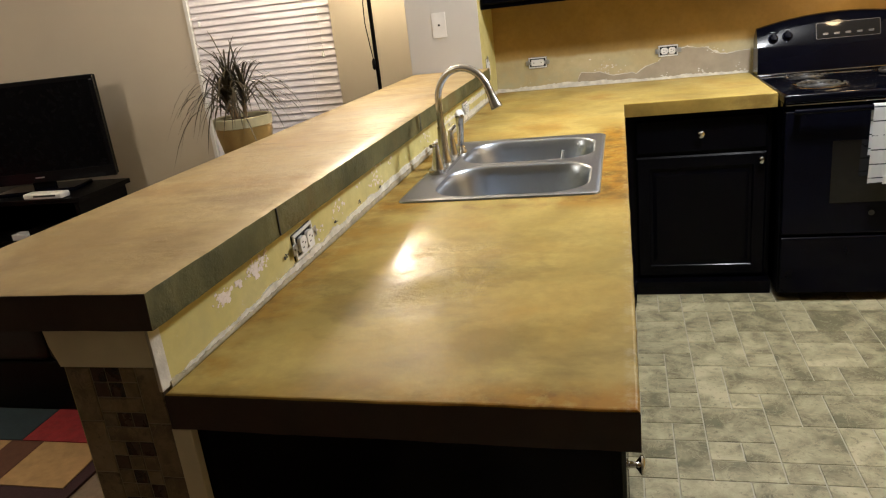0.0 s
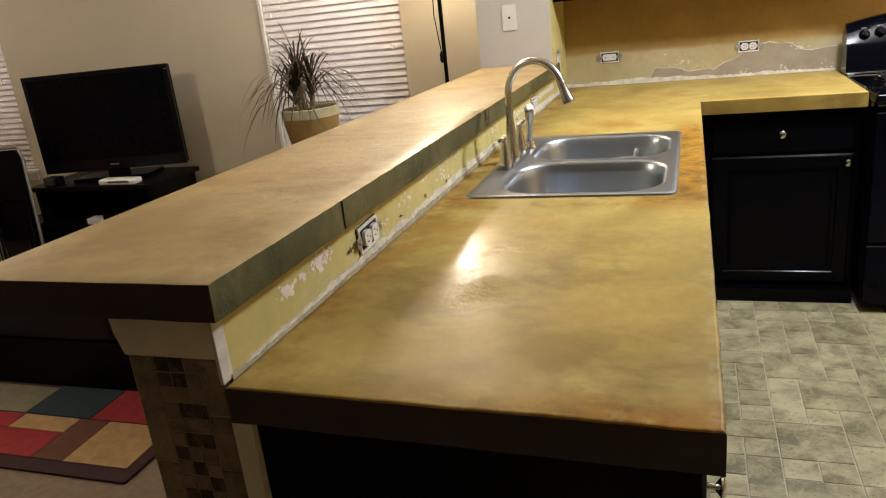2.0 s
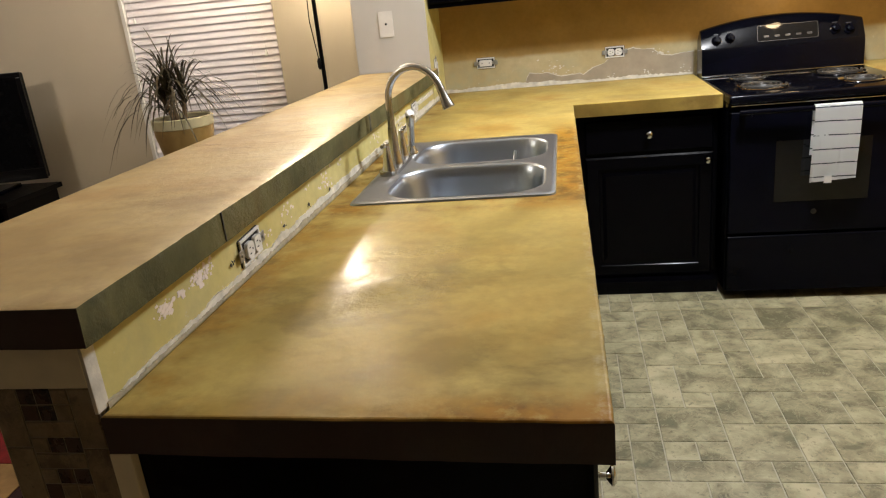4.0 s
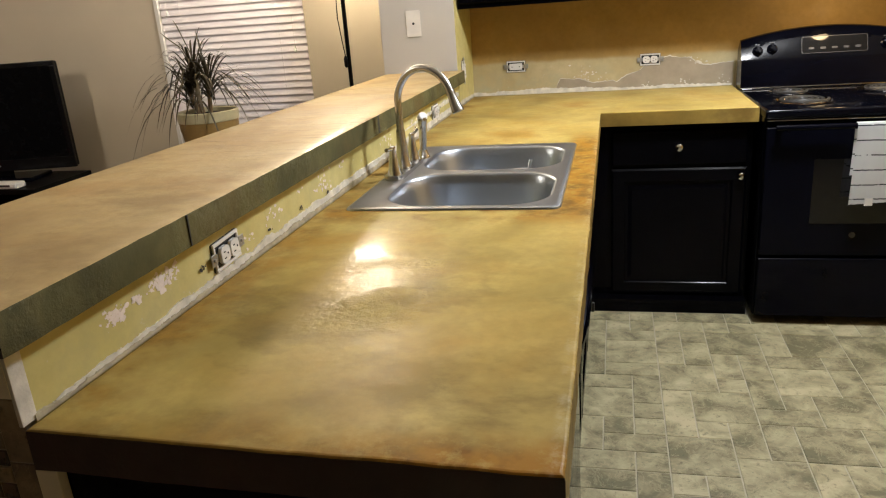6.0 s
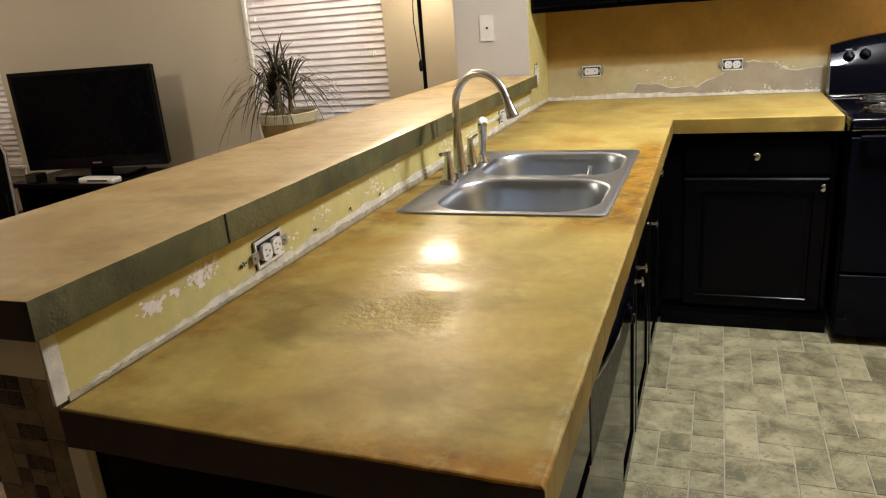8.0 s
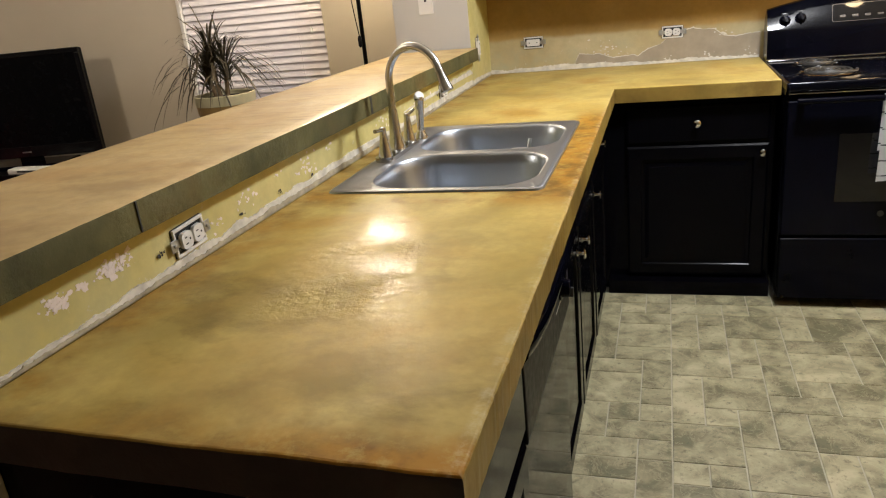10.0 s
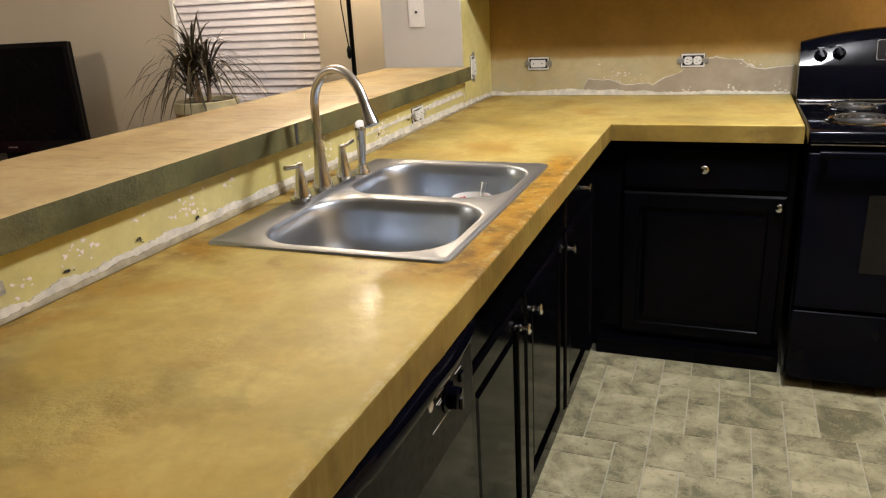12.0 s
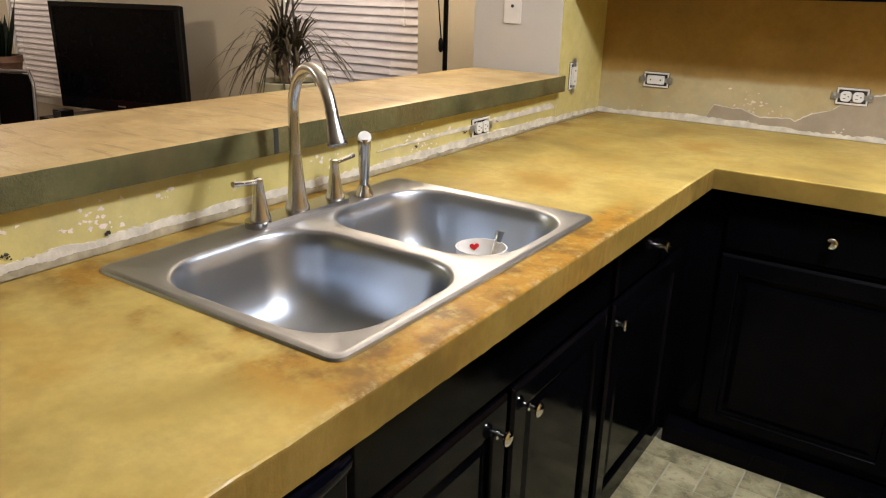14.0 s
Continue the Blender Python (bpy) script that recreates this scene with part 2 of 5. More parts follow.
M["caulk"] = plain("grey_mortar_remains", (0.40, 0.35, 0.24), 0.9, vary=0.35, scale=26, bump=0.7, grain=100)
M["leather"] = plain("black_leather", (0.003, 0.003, 0.003), 0.45, vary=0.2, scale=20, bump=0.2, grain=240)
for key, tone in (("maroon", (0.030, 0.007, 0.009)), ("tan", (0.36, 0.22, 0.09)), ("brown", (0.10, 0.038, 0.018)), ("teal", (0.014, 0.028, 0.034)), ("sage", (0.16, 0.14, 0.08))):
    M[key] = plain(key + "_rug_wool", tone, 0.95, vary=0.18, scale=24, bump=0.6, grain=320)
M["black"] = plain("black_lacquer", (0.0016, 0.0015, 0.0024), 0.13, vary=0.2, scale=5, bump=0.0, Specular_IOR_Level=0.075)
M["enamel"] = plain("black_enamel", (0.0020, 0.0022, 0.0050), 0.08, vary=0.2, scale=8, bump=0.0, Specular_IOR_Level=0.09)
M["gloss"] = plain("glossy_black_enamel", (0.0020, 0.0022, 0.0045), 0.06, vary=0.2, scale=8, bump=0.0, Specular_IOR_Level=0.2)
M["black_glass"] = plain("black_glass", (0.004, 0.004, 0.005), 0.06, vary=0.1, bump=0.0)
M["screen"] = plain("television_screen", (0.002, 0.002, 0.0025), 0.25, vary=0.1, bump=0.0, Specular_IOR_Level=0.1)
M["tv_gloss"] = plain("television_bezel", (0.004, 0.004, 0.005), 0.18, vary=0.1, bump=0.0, Specular_IOR_Level=0.3)
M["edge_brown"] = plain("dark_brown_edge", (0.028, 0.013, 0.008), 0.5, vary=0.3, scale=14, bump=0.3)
M["matt_black"] = plain("matt_black_plastic", (0.0022, 0.002, 0.002), 0.4, vary=0.2, scale=20, Specular_IOR_Level=0.12)
M["steel"] = steel("brushed_steel", 0.25, (0.50, 0.51, 0.53))
M["bowl"] = steel("satin_steel_bowl", 0.32, (0.47, 0.515, 0.58))
M["rim"] = steel("dull_steel_rim", 0.42, (0.40, 0.40, 0.41), (3, 40, 3))
M["nickel"] = steel("brushed_nickel", 0.24, (0.60, 0.59, 0.57), (60, 60, 3))
M["chrome"] = plain("chrome", (0.75, 0.74, 0.72), 0.1, 1.0, vary=0.05, bump=0.0)
M["coil"] = plain("burner_coil_iron", (0.05, 0.048, 0.045), 0.45, 0.4, vary=0.2, scale=40)
M["white"] = plain("white_plastic", (0.72, 0.70, 0.66), 0.35, vary=0.05, scale=20, bump=0.02)
M["slot"] = plain("dark_slot", (0.02, 0.02, 0.02), 0.6)
M["box_metal"] = plain("galvanised_metal", (0.45, 0.45, 0.44), 0.4, 0.9, vary=0.3, scale=60)
M["grey_tube"] = plain("grey_painted_tube", (0.20, 0.18, 0.16), 0.45, 0.3, vary=0.1, scale=20)
M["trim"] = plain("cream_trim_paint", (0.74, 0.67, 0.50), 0.5, vary=0.08, scale=12, bump=0.1)
M["plaster"] = plain("torn_plaster", (0.66, 0.62, 0.53), 0.9, vary=0.25, scale=30, bump=0.6, grain=120)
M["flake"] = plain("bared_white_primer", (0.80, 0.71, 0.66), 0.8, vary=0.1, scale=40, bump=0.2, grain=200)
M["board"] = plain("bare_drywall_paper", (0.32, 0.265, 0.185), 0.85, vary=0.16, scale=14, bump=0.2, grain=90)
M["blind"] = plain("white_blind_slat", (0.84, 0.78, 0.80), 0.5, vary=0.05, scale=12, bump=0.03)
M["vinyl"] = plain("white_window_vinyl", (0.72, 0.69, 0.64), 0.45, vary=0.05)
M["night"] = plain("dark_window_pane", (0.01, 0.012, 0.016), 0.08, vary=0.1, bump=0.0)
M["leaf"] = plain("dragon_tree_leaf", (0.085, 0.066, 0.034), 0.45, vary=0.45, scale=5, bump=0.05)
M["snake_leaf"] = plain("snake_plant_leaf", (0.018, 0.03, 0.014), 0.4, vary=0.6, scale=22, bump=0.05)
M["stem"] = plain("dry_plant_stem", (0.17, 0.11, 0.05), 0.8, vary=0.3, scale=40, bump=0.5)
M["pot"] = plain("ochre_glazed_pot", (0.30, 0.19, 0.06), 0.4, vary=0.25, scale=9, bump=0.1)
M["pot_rim"] = plain("pale_pot_rim", (0.50, 0.45, 0.28), 0.45, vary=0.15, scale=9)
M["clay"] = plain("taupe_clay_pot", (0.15, 0.075, 0.045), 0.7, vary=0.15, scale=12, bump=0.2)
M["soil"] = plain("potting_soil", (0.04, 0.028, 0.018), 0.95, vary=0.4, scale=60, bump=0.8)
M["red"] = plain("red_cloth", (0.25, 0.010, 0.012), 0.85, vary=0.2, scale=30, bump=0.4, grain=300)
M["ceramic"] = plain("white_ceramic", (0.80, 0.77, 0.72), 0.15, vary=0.04, bump=0.0)
M["heart"] = plain("red_glaze", (0.55, 0.02, 0.02), 0.2, vary=0.1, bump=0.0)

# ---- building ----


def thing(name, x, y, z, label, category, group="", kind=""):
    ob = new(name)
    ob.empty_display_size = 0.05
    ob.location = (x, y, z)
    return tagged(ob, label, category, group, kind)


def origin(ob):
    spot = Vector((0, 0, 0))
    while ob:
        spot += ob.location
        ob = ob.parent
    return spot


def part(name, bm, material, parent=None, label="", smooth=False):
    """Links a bmesh, laid out in world metres, as one mesh object under a thing or a part."""
    if parent:
        bmesh.ops.translate(bm, verts=bm.verts, vec=-origin(parent))
    mesh = bpy.data.meshes.new(name)
    bm.to_mesh(mesh)
    bm.free()
    for one in material if isinstance(material, (list, tuple)) else [material]:
        mesh.materials.append(one)
    if smooth:
        for face in mesh.polygons:
            face.use_smooth = True
        mesh.set_sharp_from_angle(angle=radians(40))
    ob = new(name, mesh)
    ob.parent = parent
    return tagged(ob, label)


def structure(name, bm, material, label, smooth=False):
    return tagged(part(name, bm, material, None, label, smooth), "", name.split("_")[0], "", "structure")


def block(x0, x1, y0, y1, z0, z1, bevel=0.0, segments=2, bm=None):
    own = bm or bmesh.new()
    made = bmesh.ops.create_cube(own, size=1, matrix=Matrix.Translation(((x0 + x1) / 2, (y0 + y1) / 2, (z0 + z1) / 2)) @ Matrix.Diagonal((x1 - x0, y1 - y0, z1 - z0, 1)))
    if bevel:
        edges = {e for v in made["verts"] for e in v.link_edges}
        bmesh.ops.bevel(own, geom=list(edges), offset=bevel, segments=segments, affect="EDGES", profile=0.6)
    return own


def lathe(profile, m=None, steps=24, bm=None):
    """A turned form: (radius, height) pairs, about z, laid by m."""
    own = bm or bmesh.new()
    m = m or Matrix()
    rings = []
    for r, z in profile:
        rings.append([own.verts.new(m @ Vector((r * math.cos(a), r * math.sin(a), z))) for a in (2 * math.pi * k / steps for k in range(steps))])
    for low, high in zip(rings, rings[1:]):
        for k in range(steps):
            own.faces.new((low[k], low[(k + 1) % steps], high[(k + 1) % steps], high[k]))
    own.faces.new(rings[0][::-1])
    own.faces.new(rings[-1])
    return own


def tube(points, radius, steps=10, bm=None, flat=1.0):
    """A tube along points; radius one number or one per point."""
    own = bm or bmesh.new()
    pts = [Vector(p) for p in points]
    radii = radius if isinstance(radius, (list, tuple)) else [radius] * len(pts)
    rings, side = [], None
    for k, p in enumerate(pts):
        ahead = (pts[min(k + 1, len(pts) - 1)] - pts[max(k - 1, 0)]).normalized()
        if side is None:
            side = ahead.orthogonal().normalized()
        side = (side - ahead * side.dot(ahead)).normalized()
        up = ahead.cross(side)
        rings.append([own.verts.new(p + radii[k] * (math.cos(a) * side + flat * math.sin(a) * up)) for a in (2 * math.pi * j / steps for j in range(steps))])
    for low, high in zip(rings, rings[1:]):
        for j in range(steps):
            own.faces.new((low[j], low[(j + 1) % steps], high[(j + 1) % steps], high[j]))
    own.faces.new(rings[0][::-1])
    own.faces.new(rings[-1])
    return own


def prism(outline, z0, z1, m=None):
    """A flat outline (counter-clockwise) raised from z0 to z1, laid by m."""
    own, m = bmesh.new(), m or Matrix()
    low = [own.verts.new(m @ Vector((x, y, z0))) for x, y in outline]
    high = [own.verts.new(m @ Vector((x, y, z1))) for x, y in outline]
    own.faces.new(low[::-1])
    own.faces.new(high)
    for k in range(len(low)):
        j = (k + 1) % len(low)
        own.faces.new((low[k], low[j], high[j], high[k]))
    return own


def sheet(us, vs, cells, d0, d1, m):
    """One solid of grid cells between the lines us and vs, thick from d0 to d1, laid by m; missing cells are openings."""
    bm, grid = bmesh.new(), {}
    for i, j in cells:
        for a, c in ((i, j), (i + 1, j), (i + 1, j + 1), (i, j + 1)):
            for k, d in enumerate((d0, d1)):
                if (a, c, k) not in grid:
                    grid[a, c, k] = bm.verts.new(m @ Vector((us[a], vs[c], d)))
    for i, j in cells:
        bm.faces.new([grid[i, j, 1], grid[i + 1, j, 1], grid[i + 1, j + 1, 1], grid[i, j + 1, 1]])
        bm.faces.new([grid[i, j, 0], grid[i, j + 1, 0], grid[i + 1, j + 1, 0], grid[i + 1, j, 0]])
        for di, dj, a, c in ((0, -1, (0, 0), (1, 0)), (1, 0, (1, 0), (1, 1)), (0, 1, (1, 1), (0, 1)), (-1, 0, (0, 1), (0, 0))):
            if (i + di, j + dj) not in cells:
                p, q = (i + a[0], j + a[1]), (i + c[0], j + c[1])
                bm.faces.new([grid[(*p, 0)], grid[(*q, 0)], grid[(*q, 1)], grid[(*p, 1)]])
    bmesh.ops.recalc_face_normals(bm, faces=bm.faces)
    return bm


def rounded(x0, x1, y0, y1, r, steps=6):
    out = []
    for cx, cy, a0 in ((x1 - r, y1 - r, 0), (x0 + r, y1 - r, 90), (x0 + r, y0 + r, 180), (x1 - r, y0 + r, 270)):
        for k in range(steps + 1):
            a = radians(a0 + 90 * k / steps)
            out.append((cx + r * math.cos(a), cy + r * math.sin(a)))
    return out


FACE_X = pose(0, 0, 0, 90, 0, 90)  # lays an outline's (x, y) on world (y, z), facing +x
FACE_Y = pose(0, 0, 0, 90, 0, 0)   # lays an outline's (x, y) on world (x, z), facing -y

# ---- the room ----
TOP, BAR, BACK, SPLASH = 0.931, 1.112, 3.356, -0.70
CEIL = 2.44

structure("floor_kitchen", block(-0.80, 2.3, -8.0, 3.40, -0.06, -0.0025), M["grout"], "joints of a stone-look vinyl kitchen floor")
structure("floor_living", block(-6.1, -0.80, -8.0, 3.40, -0.06, 0.0), M["carpet"], "beige carpet of the living room")
structure("ceiling", block(-6.1, 2.3, -8.1, 3.5, CEIL, CEIL + 0.1), M["ceiling"], "plain white ceiling")
structure("wall_east", block(2.2, 2.3, -8.0, BACK, 0, CEIL), M["mustard"], "plain mustard kitchen wall")
structure("wall_south", block(-6.0, 2.2, -8.1, -8.0, 0, CEIL), M["beige"], "plain beige wall")
structure("wall_west", block(-6.1, -6.0, -8.1, 3.5, 0, CEIL), M["beige"], "plain beige living room wall")
structure("wall_north_kitchen", block(SPLASH, 2.3, BACK, BACK + 0.12, 0, CEIL), M["north"], "mustard kitchen wall, scraped flaking backsplash area, cabinet shade painted above")

WINDOWS = ((-5.50, -4.70, 0.60, 2.10), (-2.566, -1.643, 0.60, 2.10))

us = [-6.0] + [v for w in WINDOWS for v in w[:2]] + [-1.078]
vs = [0.0, WINDOWS[0][2], WINDOWS[0][3], CEIL]
bm = sheet(us, vs, [(i, j) for i in range(5) for j in range(3) if (i, j) not in ((1, 1), (3, 1))], -0.14, 0.0, pose(0, BACK, 0, 90, 0, 0))
structure("wall_north_living", bm, M["beige"], "beige living room wall with two windows")
structure("wall_stub", block(-1.078, SPLASH, 2.958, BACK + 0.12, 0, CEIL, 0.004), M["stub"], "pale greige end of a short wall")
structure("wall_side", block(SPLASH, SPLASH + 0.003, 2.961, BACK, TOP, CEIL), M["splash"], "scraped mustard return wall beside the bar")
structure("wall_pony", block(-0.89, SPLASH, 0.035, 2.957, 0, BAR - 0.058), M["splash"], "low wall under the bar with flaking mustard paint")

# windows with closed blinds
for number, (x0, x1, z0, z1) in enumerate(WINDOWS, 1):
    win = thing(f"window_{number}", (x0 + x1) / 2, BACK, z0, "white window with closed horizontal blinds at night", "window", "", "structure")
    bm = bmesh.new()
    for a, b, c, d in ((x0, x0 + 0.035, z0, z1), (x1 - 0.035, x1, z0, z1), (x0 + 0.035, x1 - 0.035, z0, z0 + 0.04), (x0 + 0.035, x1 - 0.035, z1 - 0.04, z1)):
        block(a, b, BACK + 0.05, BACK + 0.11, c, d, bm=bm)
    part("window_frame", bm, M["vinyl"], win)
    part("pane", block(x0 + 0.03, x1 - 0.03, BACK + 0.085, BACK + 0.09, z0 + 0.03, z1 - 0.03), M["night"], win)
    part("window_sill", block(x0 - 0.03, x1 + 0.03, BACK - 0.045, BACK + 0.05, z0 - 0.025, z0 - 0.002, 0.004), M["vinyl"], win)
    part("apron", block(x0 - 0.02, x1 + 0.02, BACK - 0.014, BACK - 0.001, z0 - 0.085, z0 - 0.027, 0.003), M["vinyl"], win)
    part("jamb", block(x0 - 0.004, x0 + 0.018, BACK - 0.006, BACK + 0.05, z0, z1), M["vinyl"], win)
    part("headrail", block(x0 + 0.02, x1 - 0.004, BACK - 0.01, BACK + 0.045, z1 - 0.06, z1 - 0.004, 0.003), M["blind"], win)
    step = 0.0404
    count = int((z1 - z0 - 0.11) / step)
    slat = None
    for k in range(count):
        zc = z0 + 0.05 + k * step
        if slat is None:
            bm = bmesh.new()
            arc = [(-0.0235, -0.004), (-0.008, 0.0005), (0.008, 0.0015), (0.0235, 0.0)]
            tilt = radians(66)
            turned = [(u * math.cos(tilt) - v * math.sin(tilt), u * math.sin(tilt) + v * math.cos(tilt)) for u, v in arc]
            for off in (0, 0.0025):
                for xx in (x0 + 0.022, x1 - 0.006):
                    for u, v in turned:
                        bm.verts.new((xx, BACK + 0.018 + u - off, zc + v))
            bm.verts.ensure_lookup_table()
            for j in range(3):
                bm.faces.new([bm.verts[i] for i in (j, j + 1, j + 5, j + 4)])
                bm.faces.new([bm.verts[i] for i in (8 + j + 1, 8 + j, 8 + j + 4, 8 + j + 5)])
            bmesh.ops.recalc_face_normals(bm, faces=bm.faces)
            slat = part("slat", bm, M["blind"], win, "", True)
        else:
            again = slat.copy()
            scene.collection.objects.link(again)
            again.location = (0, 0, k * step)
    part("bottom_rail", block(x0 + 0.022, x1 - 0.006, BACK + 0.002, BACK + 0.034, z0 + 0.003, z0 + 0.022, 0.004), M["blind"], win)
    for xx in (x0 + 0.16, x1 - 0.16):
        part("ladder_cord", tube([(xx, BACK - 0.009, z0 + 0.02), (xx, BACK - 0.009, z1 - 0.05)], 0.0009, 6), M["blind"], win)
    for xx, zz in ((x1 - 0.072, 1.24), (x0 + 0.08, 1.485)):
        part("pull_cord", tube([(xx, BACK - 0.013, zz + 0.03), (xx + 0.002, BACK - 0.012, z1 - 0.05)], 0.001, 6), M["blind"], win)
        part("tassel", lathe([(0.002, 0.035), (0.006, 0.028), (0.009, 0.002), (0.006, 0.0)], pose(xx, BACK - 0.013, zz - 0.01), 10), M["white"], win)

# ---- bar top, counter ----
bar = thing("bar_top", -0.9, 1.4, BAR - 0.058, "raised stained concrete bar top, tan with dark olive rough edge", "bar top")
ts, ws = [k / 100 for k in range(101)], [k / 8 for k in range(9)]
bm = sheet(ws, ts, {(i, j) for i in range(8) for j in range(100)}, BAR - 0.058, BAR, Matrix())
for v in bm.verts:
    w, t, z = v.co
    left, right = -1.135 + 0.07 * t, -0.66 - 0.003 * t
    v.co = (left + (right - left) * w, -0.024 + 2.972 * t, z)
bm.normal_update()
rim = [e for e in bm.edges if all(v.co.z > BAR - 0.001 for v in e.verts) and any(abs(f.normal.z) < 0.5 for f in e.link_faces)]
bmesh.ops.bevel(bm, geom=rim, offset=0.004, segments=2, affect="EDGES", profile=0.5)
for v in bm.verts:
    x, y, z = v.co
    if x > -0.68:
        v.co.x += 0.0022 * noise.noise(Vector((9, y * 24, z * 18))) + 0.0014 * noise.noise(Vector((2, y * 80, z * 40)))
    if y < 0.0:
        v.co.y += 0.002 * noise.noise(Vector((x * 30, 4, z * 20)))
bm.normal_update()
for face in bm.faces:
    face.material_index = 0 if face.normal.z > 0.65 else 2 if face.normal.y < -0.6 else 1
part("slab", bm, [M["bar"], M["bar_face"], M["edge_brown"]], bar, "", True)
part("joint", block(-0.6635, -0.6602, 1.508, 1.521, BAR - 0.057, BAR - 0.001), M["slot"], bar, "dark open joint in the edge")
part("joint", block(-0.6615, -0.6585, 0.402, 0.4055, BAR - 0.056, BAR - 0.001), M["slot"], bar, "dark crack in the edge")

counter = thing("countertop", -0.35, 1.3, TOP - 0.062, "L-shaped stained concrete countertop, mottled ochre and olive with rusty edges", "countertop")
SX0, SX1, SY0, SY1 = -0.628, -0.068, 1.053, 1.891


def between(stops, step):
    """The stops with even lines between them."""
    out = []
    for a, c in zip(stops, stops[1:]):
        parts = max(1, round((c - a) / step))
        out += [a + (c - a) * k / parts for k in range(parts)]
    return out + [stops[-1]]


xs = between([SPLASH + 0.002, SX0 + 0.02, SX1 - 0.02, -0.0105, 0.0, 0.646], 0.045)
ys = between([0.0, SY0 + 0.02, SY1 - 0.02, 2.587, BACK - 0.002], 0.012)
cells = []
for i in range(len(xs) - 1):
    for j in range(len(ys) - 1):
        cx, cy = (xs[i] + xs[i + 1]) / 2, (ys[j] + ys[j + 1]) / 2
        hole = SX0 + 0.02 < cx < SX1 - 0.02 and SY0 + 0.02 < cy < SY1 - 0.02
        if not hole and (cx < 0 or cy > 2.587):
            cells.append((i, j))
bm = sheet(xs, ys, set(cells), TOP - 0.062, TOP, Matrix())
bm.normal_update()
rim = [e for e in bm.edges if all(v.co.z > TOP - 0.001 for v in e.verts) and any(abs(f.normal.z) < 0.5 for f in e.link_faces)]
bmesh.ops.bevel(bm, geom=rim, offset=0.006, segments=3, affect="EDGES", profile=0.5)
for v in bm.verts:
    x, y, z = v.co
    if x < 0.001 and y < 0.08:
        v.co.y += (-0.006 + 0.016 * min(1, -x / 0.69) + 0.0022 * noise.noise(Vector((x * 34, 1, z * 20)))) * (1 - y / 0.08)
    if -0.014 < x < 0.001 and y < 2.58:
        v.co.x += 0.010 * (1 - y / 2.587)
        v.co.x += 0.0012 * noise.noise(Vector((3, y * 14, z * 16))) + 0.0014 * noise.noise(Vector((5, y * 60, z * 40)))
    if x > 0.0 and y < 2.6:
        v.co.y += 0.0025 * noise.noise(Vector((x * 26, 7, z * 16)))
    if z > TOP - 0.001:
        v.co.z += 0.0006 * noise.noise(Vector((x * 8, y * 8, 0)))
bm.normal_update()
# Near-end faces are dark brown; other upright faces take the darker tones.
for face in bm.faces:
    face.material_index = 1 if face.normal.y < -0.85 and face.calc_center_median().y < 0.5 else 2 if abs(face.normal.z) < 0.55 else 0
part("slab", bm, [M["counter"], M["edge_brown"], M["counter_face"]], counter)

# ---- cabinets ----


def knob(x, y, z, facing, parent):
    turn = pose(x, y, z, 0, 90, 0) if facing == "x" else pose(x, y, z, 90, 0, 0)
    part("knob", lathe([(0.009, 0), (0.009, 0.002), (0.0055, 0.004), (0.005, 0.013), (0.010, 0.017), (0.0155, 0.021), (0.0155, 0.024), (0.011, 0.0275), (0.004, 0.0285)], turn, 20), M["chrome"], parent, "polished chrome knob", True)


def panel(name, a0, a1, z0, z1, at, facing, parent, frame_width=0.06, thick=0.019):
    """A door or drawer front with a raised rim and a recessed field. a runs along the run of cabinets."""
    bm, rings = bmesh.new(), []
    w, t = frame_width, thick
    for inset, deep in ((0, 0), (0, t - 0.006), (0.0074, t - 0.0006), (0.009, t), (w - 0.007, t), (w - 0.004, t - 0.001), (w - 0.0015, t - 0.0035), (w, t - 0.0105), (w + 0.012, t - 0.0105), (w + 0.03, t - 0.006)):
        u0, u1, v0, v1 = a0 + inset, a1 - inset, z0 + inset, z1 - inset
        spots = ((u0, v0), (u1, v0), (u1, v1), (u0, v1))
        rings.append([bm.verts.new((at + deep, u, v) if facing == "x" else (u, at - deep, v)) for u, v in spots])
    for low, high in zip(rings, rings[1:]):
        for k in range(4):
            bm.faces.new((low[k], low[(k + 1) % 4], high[(k + 1) % 4], high[k]))
    bm.faces.new(rings[0][::-1])
    bm.faces.new(rings[-1])
    bmesh.ops.recalc_face_normals(bm, faces=bm.faces)
    return part(name, bm, M["black"], parent)


def slab_front(name, a0, a1, z0, z1, at, facing, parent, thick=0.019):
    """A plain drawer front with a chamfered rim."""
    bm, rings = bmesh.new(), []
    for inset, deep in ((0, 0), (0, thick - 0.006), (0.0074, thick - 0.0006), (0.009, thick)):
        u0, u1, v0, v1 = a0 + inset, a1 - inset, z0 + inset, z1 - inset
        rings.append([bm.verts.new((at + deep, u, v) if facing == "x" else (u, at - deep, v)) for u, v in ((u0, v0), (u1, v0), (u1, v1), (u0, v1))])
    for low, high in zip(rings, rings[1:]):
        for k in range(4):
            bm.faces.new((low[k], low[(k + 1) % 4], high[(k + 1) % 4], high[k]))
    bm.faces.new(rings[0][::-1])
    bm.faces.new(rings[-1])
    bmesh.ops.recalc_face_normals(bm, faces=bm.faces)
    return part(name, bm, M["black"], parent)


